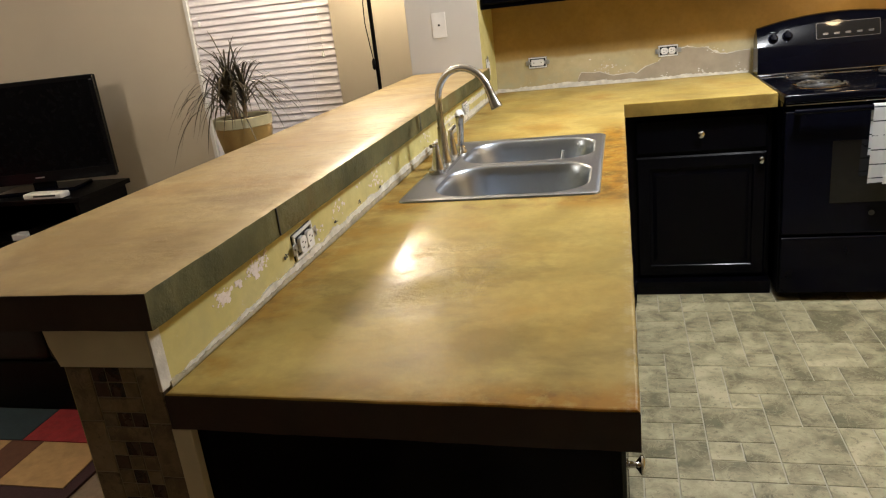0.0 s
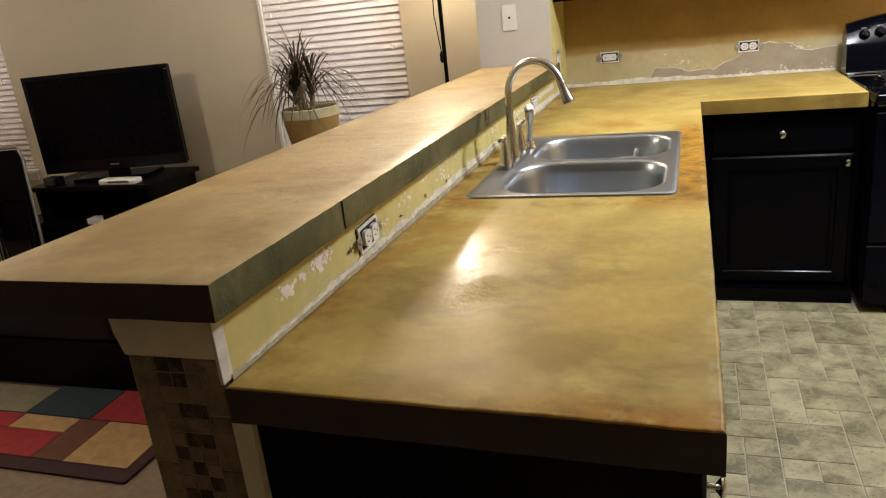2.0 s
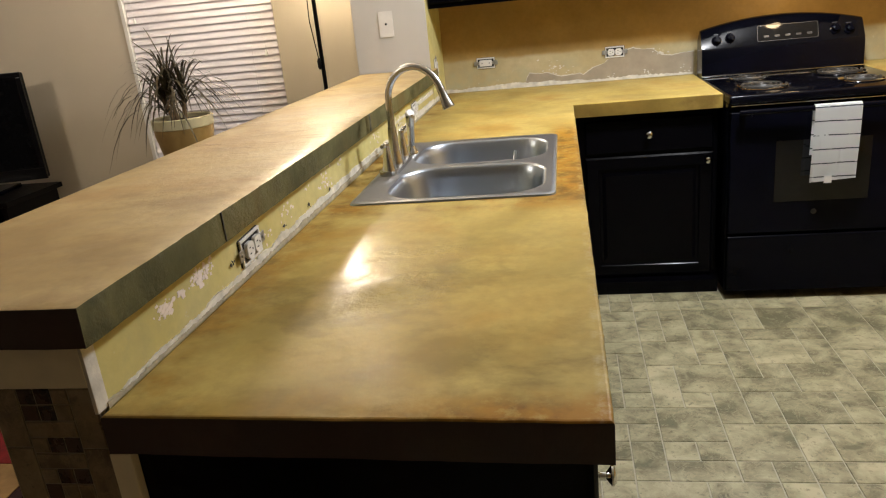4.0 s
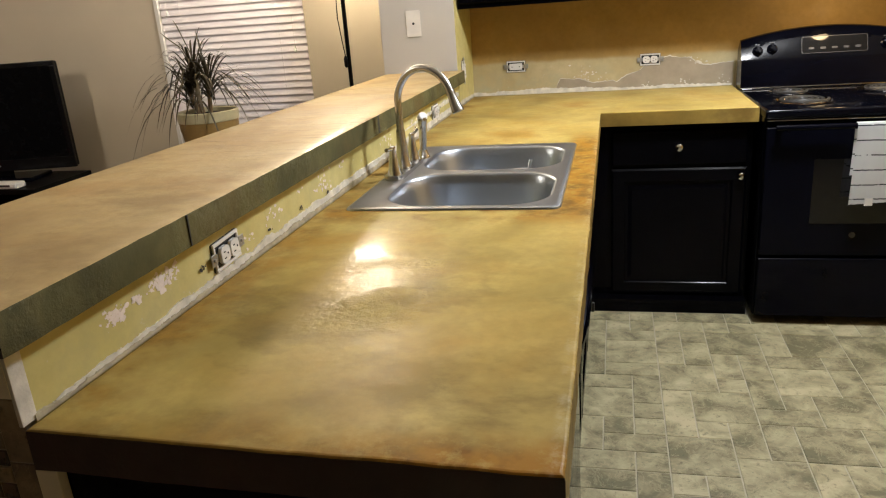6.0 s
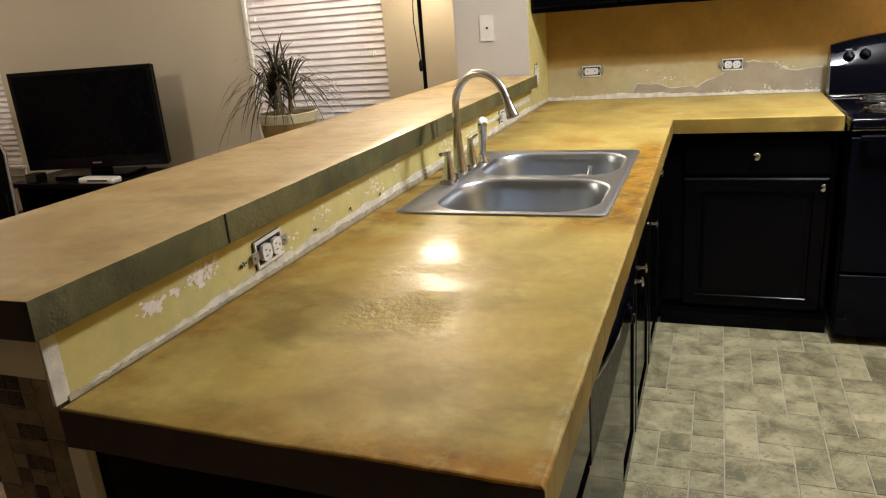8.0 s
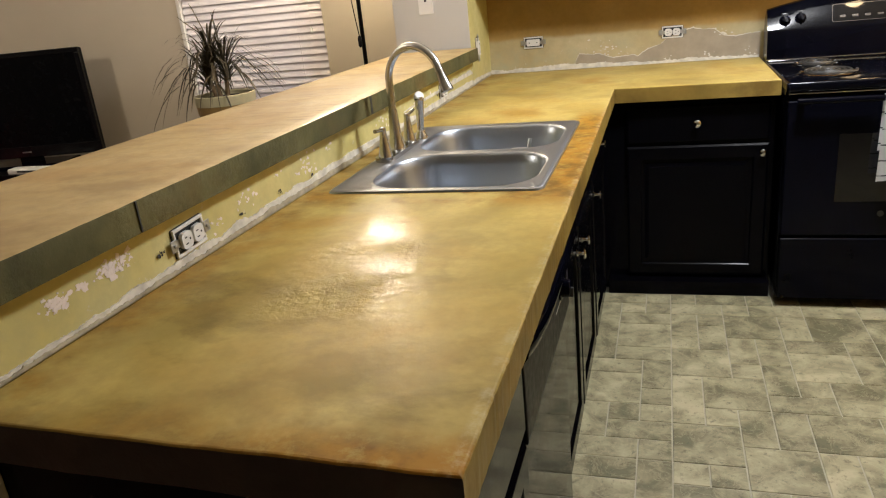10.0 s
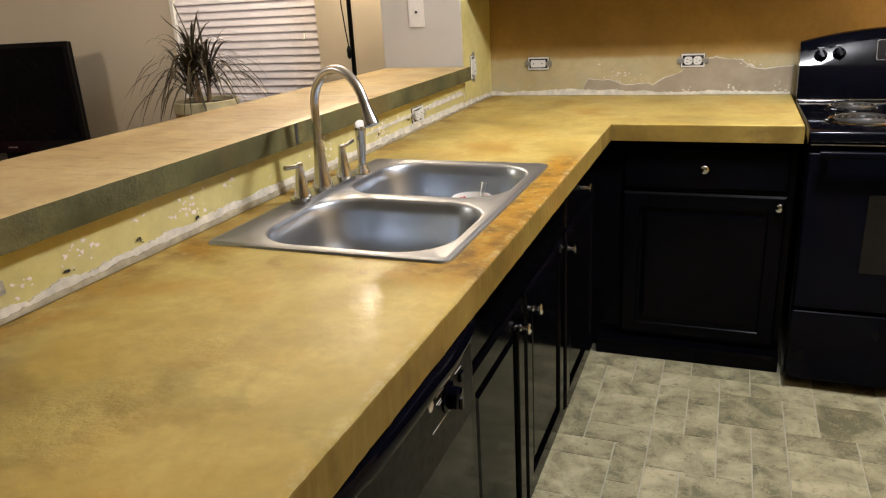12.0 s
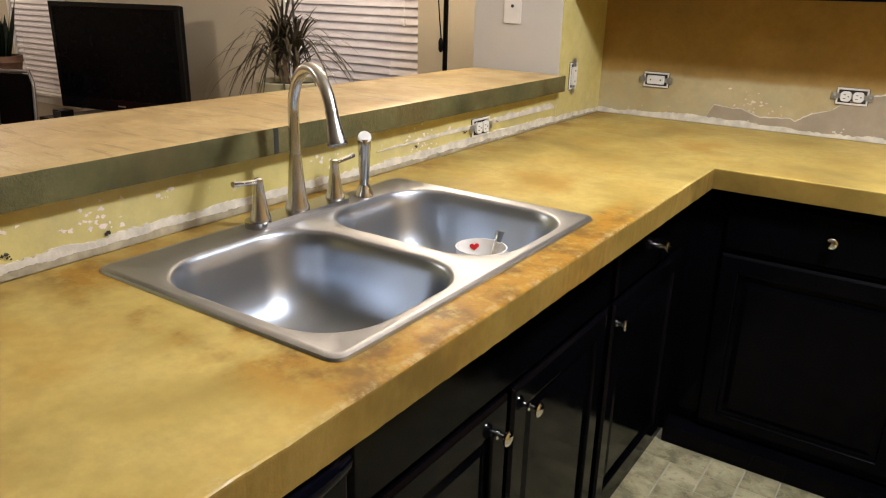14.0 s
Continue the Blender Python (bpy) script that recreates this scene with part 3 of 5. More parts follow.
FX, FY, LOW = -0.062, 2.646, TOP - 0.064
LABEL = "black lacquered base cabinet with chrome knobs under the counter"
end = thing("base_cabinet", -0.36, 0.2, 0, "narrow black lacquered base cabinet at the counter end", "cabinet", "base cabinets")
EX = -0.030
part("body", block(SPLASH + 0.03, EX, 0.03, 0.425, 0, LOW), M["black"], end)
front = slab_front("drawer", 0.04, 0.42, 0.70, 0.85, EX, "x", end)
knob(EX + 0.019, 0.125, 0.757, "x", front)
panel("door", 0.04, 0.42, 0.12, 0.68, EX, "x", end)

sink_cab = thing("base_cabinet", -0.36, 1.5, 0, "black lacquered sink cabinet with two panelled doors", "cabinet", "base cabinets")
bm = block(SPLASH + 0.03, FX, 1.046, 1.985, 0, 0.70)
block(FX - 0.02, FX, 1.046, 1.985, 0.70, LOW, bm=bm)
part("body", bm, M["black"], sink_cab)
slab_front("false_front", 1.046, 1.965, 0.705, 0.85, FX, "x", sink_cab)
door = panel("door", 1.046, 1.490, 0.06, 0.69, FX, "x", sink_cab)
knob(FX + 0.019, 1.452, 0.622, "x", door)
door = panel("door", 1.508, 1.965, 0.06, 0.69, FX, "x", sink_cab)
knob(FX + 0.019, 1.575, 0.622, "x", door)

corner = thing("base_cabinet", -0.36, 2.3, 0, "black lacquered corner cabinet with one drawer and door", "cabinet", "base cabinets")
part("body", block(SPLASH + 0.03, FX, 1.986, FY + 0.5, 0, LOW), M["black"], corner)
front = slab_front("drawer", 2.005, 2.53, 0.705, 0.85, FX, "x", corner)
knob(FX + 0.019, 2.297, 0.762, "x", front)
door = panel("door", 2.005, 2.53, 0.06, 0.69, FX, "x", corner)
knob(FX + 0.019, 2.03, 0.633, "x", door)

right = thing("base_cabinet", 0.3, 2.9, 0, LABEL, "cabinet", "base cabinets")
part("body", block(FX + 0.001, 0.638, FY, BACK - 0.01, 0, LOW), M["black"], right)
part("base_board", block(FX + 0.022, 0.638, 2.572, FY - 0.001, 0, 0.064, 0.002), M["black"], right)
front = slab_front("drawer", 0.045, 0.618, 0.682, 0.838, FY, "y", right)
knob(0.334, FY - 0.019, 0.764, "y", front)
door = panel("door", 0.045, 0.618, 0.07, 0.668, FY, "y", right, 0.062)
knob(0.595, FY - 0.019, 0.632, "y", door)

# the counter beyond the stove
far_cab = thing("base_cabinet", 1.8, 2.9, 0, "black lacquered base cabinet beyond the stove", "cabinet", "base cabinets")
part("body", block(1.432, 2.19, FY, BACK - 0.01, 0, LOW), M["black"], far_cab)
slab_front("drawer", 1.45, 2.17, 0.682, 0.838, FY, "y", far_cab)
panel("door", 1.45, 2.17, 0.06, 0.668, FY, "y", far_cab)
far_top = thing("countertop", 1.8, 2.97, TOP - 0.062, "short stained concrete countertop beyond the stove", "countertop")
part("slab", block(1.425, 2.195, 2.587, BACK - 0.002, TOP - 0.062, TOP, 0.006, 3), M["counter"], far_top)

# upper cabinets
UY = 3.02
for x0, x1, z0, doors in ((SPLASH + 0.006, 0.036, 1.397, ((-0.69, -0.284, -0.312), (-0.268, 0.03, -0.238))), (0.038, 0.658, 1.394, ((0.05, 0.645, 0.158),)), (0.660, 1.42, 1.365, ((0.69, 1.05, 0.764), (1.055, 1.41, 1.33)))):
    up = thing("wall_cabinet", (x0 + x1) / 2, 3.2, z0, "black lacquered wall cabinet with panelled doors", "cabinet", "wall cabinets")
    part("body", block(x0, x1, UY, BACK - 0.002, z0, 2.15), M["black"], up)
    for a0, a1, at in doors:
        door = panel("door", a0, a1, z0 + 0.02, 2.13, UY, "y", up)
        knob(at, UY - 0.019, z0 + 0.077 if x0 < 0.5 else z0 + 0.04, "y", door)

# dishwasher
dw = thing("dishwasher", -0.36, 0.73, 0, "black dishwasher with a bowed handle and dial panel", "dishwasher")
part("body", block(SPLASH + 0.06, FX, 0.43, 1.04, 0.0, LOW - 0.002), M["black"], dw)
part("door", block(FX, FX + 0.034, 0.434, 1.036, 0.07, 0.655, 0.004), M["enamel"], dw)
ctrl = part("control_panel", block(FX, FX + 0.050, 0.434, 1.006, 0.66, 0.835, 0.004), M["matt_black"], dw)
bm = bmesh.new()
rows = []
for k in range(25):
    s = k / 24
    bow = 0.016 * (1 - (2 * s - 1) ** 4)
    y = 0.437 + 0.566 * s
    x = FX + 0.044
    ring = [(x, 0.862), (x + 0.012 + bow, 0.855), (x + 0.018 + bow, 0.842), (x + 0.014 + bow, 0.826), (x + 0.002, 0.808)]
    rows.append([bm.verts.new((px, y, pz)) for px, pz in ring])
for a, b in zip(rows, rows[1:]):
    for k in range(5):
        bm.faces.new((a[k], b[k], b[(k + 1) % 5], a[(k + 1) % 5]))
bm.faces.new(rows[0])
bm.faces.new(rows[-1][::-1])
bmesh.ops.recalc_face_normals(bm, faces=bm.faces)
part("handle", bm, M["enamel"], dw, "glossy black bowed handle", True)
PX = FX + 0.050
dial = part("dial", lathe([(0.028, 0), (0.028, 0.004), (0.021, 0.006), (0.019, 0.022), (0.016, 0.024)], pose(PX, 0.872, 0.762, 0, 90, 0), 28), M["enamel"], ctrl, "round black dial", True)
part("grip", block(PX + 0.02, PX + 0.029, 0.868, 0.876, 0.742, 0.764, 0.002), M["coil"], dial, "pale pointer bar")
part("badge", lathe([(0.010, 0), (0.010, 0.0015), (0.008, 0.002)], pose(PX, 0.798, 0.786, 0, 90, 0), 20), M["white"], ctrl, "round pale badge")
part("push_button", block(PX, PX + 0.006, 0.926, 0.942, 0.760, 0.778, 0.002), M["enamel"], ctrl)
for y0, y1, z in ((0.822, 0.842, 0.774), (0.830, 0.846, 0.768), (0.824, 0.856, 0.787), (0.860, 0.890, 0.791), (0.864, 0.892, 0.797), (0.912, 0.943, 0.783), (0.938, 0.948, 0.772), (0.938, 0.948, 0.755), (0.80, 0.948, 0.732)):
    part("printed_line", block(PX, PX + 0.0006, y0, y1, z, z + 0.0018), M["white"], ctrl)

# ---- sink ----
sink = thing("kitchen_sink", -0.348, 1.472, TOP - 0.18, "double-bowl stainless steel drop-in sink", "sink")
bm = bmesh.new()


def loop_at(outline, z):
    return [bm.verts.new((x, y, z)) for x, y in outline]


def skin(a, b, flip=False):
    for k in range(len(a)):
        j = (k + 1) % len(a)
        bm.faces.new((a[k], b[k], b[j], a[j]) if flip else (a[k], a[j], b[j], b[k]))


BOWLS = ((-0.550, -0.096, 1.082, 1.456), (-0.550, -0.096, 1.492, 1.863))
outer = [loop_at(rounded(SX0 + g, SX1 - g, SY0 + g, SY1 - g, 0.024 - g * 0.4, 6), TOP + z) for g, z in ((0.0, 0.0005), (0.002, 0.005), (0.008, 0.0075), (0.016, 0.0065), (0.022, 0.005))]
for a, b in zip(outer, outer[1:]):
    skin(a, b)
holes = []
for x0, x1, y0, y1 in BOWLS:
    rings = []
    for g, z, r in ((0.0, 0.005, 0.118), (0.005, 0.003, 0.114), (0.010, -0.004, 0.110), (0.016, -0.03, 0.106), (0.026, -0.08, 0.10), (0.040, -0.12, 0.094), (0.060, -0.148, 0.086), (0.088, -0.165, 0.07), (0.13, -0.172, 0.04)):
        rings.append(loop_at(rounded(x0 + g, x1 - g, y0 + g, y1 - g, r, 10), TOP + z))
    holes.append(rings[0])
    for a, b in zip(rings, rings[1:]):
        skin(a, b)
    bm.faces.new(rings[-1])
bm.edges.ensure_lookup_table()
rim = []
for ring in (outer[-1], *holes):
    for k in range(len(ring)):
        rim.append(bm.edges.get((ring[k], ring[(k + 1) % len(ring)])))
bmesh.ops.triangle_fill(bm, edges=rim, use_beauty=True)
bmesh.ops.recalc_face_normals(bm, faces=bm.faces)
for face in bm.faces:
    face.material_index = 1 if min(v.co.z for v in face.verts) > TOP + 0.0028 else 0
part("basin", bm, [M["bowl"], M["rim"]], sink, "", True)
for x0, x1, y0, y1 in BOWLS:
    spot = pose((x0 + x1) / 2, (y0 + y1) / 2, TOP - 0.1715)
    drain = part("drain", lathe([(0.055, 0.0), (0.055, 0.002), (0.045, 0.003), (0.04, 0.0005), (0.012, 0.0005), (0.011, 0.006), (0.006, 0.008)], spot, 28), M["steel"], sink, "steel basket drain", True)

# ---- faucet ----
tap = thing("faucet", -0.586, 1.495, TOP + 0.005, "brushed nickel gooseneck faucet with two lever handles", "faucet")
part("deck_plate", prism(rounded(-0.616, -0.556, 1.36, 1.645, 0.028, 8), TOP + 0.0052, TOP + 0.018), M["nickel"], tap)
FXC, FYC = -0.587, 1.497
part("base", lathe([(0.0265, 0), (0.026, 0.006), (0.0215, 0.02), (0.018, 0.05), (0.0155, 0.085), (0.0138, 0.11), (0.0135, 0.118)], pose(FXC, FYC, TOP + 0.018), 28), M["nickel"], tap, "", True)
SWING = Vector((0.91, -0.41, 0)).normalized()
arc = [Vector((FXC, FYC, TOP + 0.13 + 0.022 * k)) for k in range(5)]
RAD = 0.104
for k in range(1, 27):
    a = radians(180 - 160 * k / 26)
    arc.append(Vector((FXC, FYC, TOP + 0.218 + RAD * math.sin(a))) + SWING * (RAD + RAD * math.cos(a)))
part("gooseneck", tube(arc, 0.0115, 16), M["nickel"], tap, "", True)
tip, way = arc[-1], (arc[-1] - arc[-2]).normalized()
nozzle = Matrix.Translation(tip) @ way.to_track_quat("Z", "Y").to_matrix().to_4x4()
part("spout_tip", lathe([(0.0118, -0.004), (0.0125, 0.0), (0.0122, 0.004), (0.0125, 0.018), (0.0165, 0.048), (0.0185, 0.058), (0.0185, 0.062), (0.013, 0.0625)], nozzle, 24), M["nickel"], tap, "", True)
for y in (1.392, 1.614):
    grip = part("handle", lathe([(0.022, 0), (0.0215, 0.005), (0.017, 0.02), (0.0125, 0.05), (0.0095, 0.075), (0.010, 0.08), (0.009, 0.086), (0.004, 0.089)], pose(-0.586, y, TOP + 0.017), 24), M["nickel"], tap, "", True)
    out = -0.066 if y < 1.5 else 0.062
    part("lever", tube([(-0.586, y + (0.004 if out > 0 else -0.004), TOP + 0.098), (-0.585, y + out * 0.6, TOP + 0.101), (-0.584, y + out, TOP + 0.105)], [0.0055, 0.005, 0.0060], 12), M["nickel"], grip, "", True)
spray = thing("side_sprayer", -0.573, 1.70, TOP + 0.005, "brushed nickel side sprayer beside the faucet", "sprayer")
part("collar", lathe([(0.023, 0), (0.0225, 0.004), (0.017, 0.014), (0.0135, 0.026)], pose(-0.573, 1.70, TOP + 0.0052), 24), M["nickel"], spray, "", True)
part("wand", lathe([(0.0105, 0), (0.0115, 0.02), (0.0135, 0.05), (0.0145, 0.08), (0.0155, 0.098), (0.0160, 0.108), (0.014, 0.114)], pose(-0.573, 1.70, TOP + 0.03, 3, 4, 0), 24), M["nickel"], spray, "", True)
part("spray_face", lathe([(0.0155, 0), (0.0160, 0.010), (0.0150, 0.016), (0.012, 0.017)], pose(-0.570, 1.699, TOP + 0.138, 50, 0, 45), 20), M["white"], spray, "pale spray face")

# ---- mug with a spoon ----
mug = thing("soup_mug", -0.245, 1.70, TOP - 0.168, "wide white ceramic mug with a red heart, in the sink", "mug")
part("cup", lathe([(0.032, 0), (0.036, 0.003), (0.046, 0.04), (0.054, 0.095), (0.056, 0.118), (0.0535, 0.118), (0.051, 0.095), (0.043, 0.04), (0.03, 0.012), (0.002, 0.010)], pose(-0.245, 1.70, TOP - 0.1685), 36), M["ceramic"], mug, "", True)
outline = [(0.011 * (math.sin(a) ** 3), 0.0095 * (0.8125 * math.cos(a) - 0.3125 * math.cos(2 * a) - 0.125 * math.cos(3 * a) - 0.0625 * math.cos(4 * a))) for a in (2 * math.pi * k / 28 for k in range(28))]
part("heart", prism(outline[::-1], -0.0005, 0.0012, pose(-0.283, 1.733, TOP - 0.068, 90, 0, -41 + 90) ), M["heart"], mug, "red heart on the inside")
spoon = thing("spoon", -0.225, 1.715, TOP - 0.158, "steel spoon standing in the mug", "spoon")
part("handle", tube([(-0.238, 1.70, TOP - 0.15), (-0.222, 1.712, TOP - 0.07), (-0.215, 1.718, TOP - 0.035), (-0.211, 1.721, TOP - 0.014)], [0.005, 0.005, 0.008, 0.009], 12, None, 0.4), M["chrome"], spoon, "", True)

# ---- stove ----
X0, X1, YF, YB, ST = 0.652, 1.412, 2.48, 3.30, 0.925
stove = thing("stove", 1.03, 2.9, 0, "black electric coil stove with a towel on its oven handle", "stove")
part("body", block(X0, X1, YF + 0.03, YB, 0.03, ST - 0.03, 0.004), M["enamel"], stove)
part("plinth", block(X0 + 0.03, X1 - 0.03, YF + 0.09, YB - 0.03, 0.0, 0.03), M["matt_black"], stove)
part("cooktop", block(X0 - 0.003, X1 + 0.003, YF - 0.012, YB - 0.01, ST - 0.03, ST + 0.008, 0.011, 3), M["gloss"], stove, "", True)
oven = part("oven_door", block(X0 + 0.004, X1 - 0.004, YF - 0.012, YF + 0.03, 0.318, 0.862, 0.008, 3), M["enamel"], stove)
part("oven_window", block(X0 + 0.19, X1 - 0.19, YF - 0.0145, YF - 0.011, 0.46, 0.73, 0.001), M["black_glass"], oven)
HY = YF - 0.055
bm = tube([(X0 + 0.03, HY, 0.868), (X1 - 0.03, HY, 0.868)], 0.012, 14)
for x in (X0 + 0.05, X1 - 0.05):
    block(x - 0.012, x + 0.012, HY, YF - 0.01, 0.850, 0.872, 0.003, 2, bm)
part("oven_handle", bm, M["enamel"], oven, "black bar handle", True)
part("badge", lathe([(0.012, 0), (0.012, 0.002), (0.009, 0.003)], pose(1.009, YF - 0.012, 0.41, 90, 0, 0), 20), M["coil"], oven)
drawer = part("storage_drawer", block(X0 + 0.004, X1 - 0.004, YF - 0.012, YF + 0.03, 0.04, 0.306, 0.008, 3), M["enamel"], stove)
bm = bmesh.new()
steps = 20
rows = []
for k in range(steps + 1):
    s = k / steps
    x = X0 + (X1 - X0) * s
    top = 1.158 + 0.05 * (1 - (2 * s - 1) ** 2)
    ring = [(3.150, ST), (3.158, 1.055), (3.164, 1.072), (3.205, top - 0.022), (3.218, top - 0.004), (3.235, top), (3.29, top - 0.05), (3.29, ST)]
    rows.append([bm.verts.new((x, y, z)) for y, z in ring])
for a, b in zip(rows, rows[1:]):
    for k in range(8):
        bm.faces.new((a[k], b[k], b[(k + 1) % 8], a[(k + 1) % 8]))
bm.faces.new(rows[0])
bm.faces.new(rows[-1][::-1])
bmesh.ops.recalc_face_normals(bm, faces=bm.faces)
guard = part("backguard", bm, M["gloss"], stove, "glossy black control backguard", True)


def on_guard(x, z):
    """A place on the sloping front of the backguard, facing the room."""
    s = (x - X0) / (X1 - X0)
    top = 1.136 + 0.05 * (1 - (2 * s - 1) ** 2)
    return pose(x, 3.1635 + 0.041 * (z - 1.072) / (top - 1.072), z, 90 - math.degrees(math.atan2(0.041, top - 1.072)), 0, 0)


part("clock_frame", prism(rounded(-0.142, 0.142, -0.040, 0.040, 0.008, 4), 0.0, 0.0015, on_guard(1.06, 1.122)), M["coil"], guard, "thin grey frame")
part("clock_window", prism(rounded(-0.139, 0.139, -0.037, 0.037, 0.008, 4), 0.0, 0.003, on_guard(1.06, 1.122)), M["black_glass"], guard)
for x in (-0.10, -0.05, 0.0, 0.05, 0.10):
    part("clock_button", prism(rounded(-0.012, 0.012, -0.005, 0.005, 0.002, 2), 0.0, 0.005, on_guard(1.06 + x, 1.106)), M["coil"], guard)
for x, z in ((0.725, 1.105), (0.79, 1.112), (1.28, 1.115), (1.345, 1.108)):
    dial = part("control_knob", lathe([(0.024, 0), (0.024, 0.004), (0.018, 0.007), (0.016, 0.022), (0.012, 0.024)], on_guard(x, z), 24), M["enamel"], guard, "glossy black knob", True)
    part("grip", prism(rounded(-0.005, 0.005, -0.019, 0.019, 0.003, 3), 0.02, 0.034, on_guard(x, z) @ pose(0, 0, 0, 0, 0, 20)), M["enamel"], dial)
    part("tick_mark", prism(rounded(-0.012, 0.012, -0.002, 0.002, 0.001, 2), 0.0, 0.0008, on_guard(x, z + 0.030)), M["coil"], guard)
part("guard_foot_trim", block(X0, X1, 3.135, 3.155, ST + 0.008, ST + 0.016, 0.003), M["chrome"], stove, "bright strip at the foot of the backguard")
part("front_trim", block(X0 + 0.004, X1 - 0.004, YF - 0.0135, YF - 0.009, 0.888, 0.892, 0.001), M["chrome"], stove)
for cx, cy, rad in ((0.83, 2.68, 0.098), (0.83, 2.96, 0.075), (1.235, 2.68, 0.075), (1.235, 2.96, 0.098)):
    burner = part("drip_bowl", lathe([(rad + 0.02, 0.0), (rad + 0.022, 0.004), (rad + 0.016, 0.005), (rad + 0.004, -0.006), (0.03, -0.012), (0.01, -0.012)], pose(cx, cy, ST + 0.009), 40), M["chrome"], stove, "chrome drip bowl", True)
    turns = 4 if rad > 0.09 else 3
    path = []
    for k in range(turns * 28 + 1):
        s = k / (turns * 28)
        r = 0.016 + (rad - 0.016) * s
        a = 2 * math.pi * turns * s
        path.append((cx + r * math.cos(a), cy + r * math.sin(a), ST + 0.018))
    part("coil", tube(path, 0.0052, 6), M["coil"], burner, "grey spiral heating coil", True)

# towel over the handle
towel = thing("dish_towel", 1.055, HY, 0.56, "white dish towel with dark stripes hanging on the oven handle", "towel")
n = Nodes("striped_towel")
z = n.axis(2)
wave = n.sums("ADD", z, n.sums("MULTIPLY", n.noise(7, 3), 0.010))
stripe = n.sums("FRACT", n.sums("DIVIDE", n.sums("SUBTRACT", wave, 0.575), 0.0585), 0.0)
mask = n.sums("MULTIPLY", n.band(stripe, 0.08, 0.11), n.band(stripe, 0.19, 0.16))
mask = n.sums("MULTIPLY", mask, n.band(n.noise(26, 3), 0.34, 0.42))
weave = n.noise(420, 2)
n.bump(weave, 0.5, 0.002)
M["towel"] = n.set(Base_Color=n.mix(mask, n.mix(n.noise(9, 4), (0.87, 0.88, 0.87), (0.92, 0.92, 0.90)), (0.035, 0.04, 0.05)), Roughness=0.95)
bm = bmesh.new()
rows = []
for k in range(46):
    s = k / 45
    if s < 0.12:
        y, z = HY + 0.016, 0.868 - 0.20 * (0.12 - s) / 0.12
    elif s < 0.2:
        a = math.pi * (s - 0.12) / 0.08
        y, z = HY + 0.016 * math.cos(a), 0.868 + 0.015 * math.sin(a)
    else:
        y, z = HY - 0.016, 0.868 - 0.300 * (s - 0.2) / 0.8
    row = []
    for j in range(17):
        u = j / 16
        x = 0.968 + 0.180 * u + 0.004 * math.sin(9 * z)
        fold = 0.005 * math.sin(7 * u * math.pi + 3 * z) * min(1, abs(z - 0.88) * 6)
        row.append(bm.verts.new((x, y - abs(fold), z - 0.012 * (1 - u) * (s > 0.6))))
    rows.append(row)
for a, b in zip(rows, rows[1:]):
    for j in range(16):
        bm.faces.new((a[j], a[j + 1], b[j + 1], b[j]))
bmesh.ops.solidify(bm, geom=bm.faces[:], thickness=0.003)
part("cloth", bm, M["towel"], towel, "", True)
part("care_label", block(1.02, 1.05, HY - 0.026, HY - 0.0235, 0.553, 0.583), M["white"], towel, "small white care label")

# ---- outlets and switch ----


def outlet(m, kind, parent_label):
    """An uncovered outlet: torn hole, metal strap with ears, white face. m lays it: x along, y up, z out of the wall."""
    spot = m.translation
    ob = thing("wall_outlet", spot.x, spot.y, spot.z, parent_label, "outlet", "wall outlets")
    part("box_opening", prism(rounded(-0.052, 0.052, -0.030, 0.030, 0.004, 2), -0.001, 0.0012, m), M["slot"], ob)
    rim = bmesh.new()
    for x0, x1, y0, y1 in ((-0.050, 0.050, 0.022, 0.029), (-0.050, 0.050, -0.029, -0.022), (-0.050, -0.044, -0.022, 0.022), (0.044, 0.050, -0.022, 0.022)):
        block(x0, x1, y0, y1, 0.0012, 0.006, 0.001, 1, rim)
    bmesh.ops.transform(rim, matrix=m, verts=rim.verts)
    part("box_rim", rim, M["white"], ob, "white plastic box rim")
    ears = bmesh.new()
    for s in (-1, 1):
        block(s * 0.056 - 0.010, s * 0.056 + 0.010, -0.012, 0.012, 0.006, 0.0075, 0.0005, 1, ears)
        lathe([(0.0035, 0.0), (0.0035, 0.003), (0.002, 0.0035)], pose(s * 0.0555, 0, 0.0075), 10, ears)
    block(-0.048, 0.048, -0.008, 0.008, 0.004, 0.0065, 0.0, 1, ears)
    bmesh.ops.transform(ears, matrix=m, verts=ears.verts)
    part("strap", ears, M["box_metal"], ob, "metal mounting strap")
    if kind == "duplex":
        for s in (-1, 1):
            face = part("socket", prism(rounded(s * 0.0195 - 0.0165, s * 0.0195 + 0.0165, -0.0170, 0.0170, 0.010, 5), 0.0045, 0.0125, m), M["white"], ob)
            for dx, dy, w, h in ((-0.004, -0.007, 0.0045, 0.0012), (-0.004, 0.006, 0.0038, 0.0012), (0.008, 0, 0.002, 0.0022)):
                part("slot", prism(rounded(s * 0.0195 + dx - w, s * 0.0195 + dx + w, dy - h, dy + h, 0.0008, 2), 0.0125, 0.0128, m), M["slot"], face)
    else:
        face = part("blank_face", prism(rounded(-0.034, 0.034, -0.0165, 0.0165, 0.003, 3), 0.0045, 0.013, m), M["white"], ob)
        for s in (-1, 1):
            part("screw", lathe([(0.003, 0), (0.003, 0.001), (0.001, 0.0012)], m @ pose(s * 0.02, 0, 0.013), 10), M["slot"], face)
    return ob


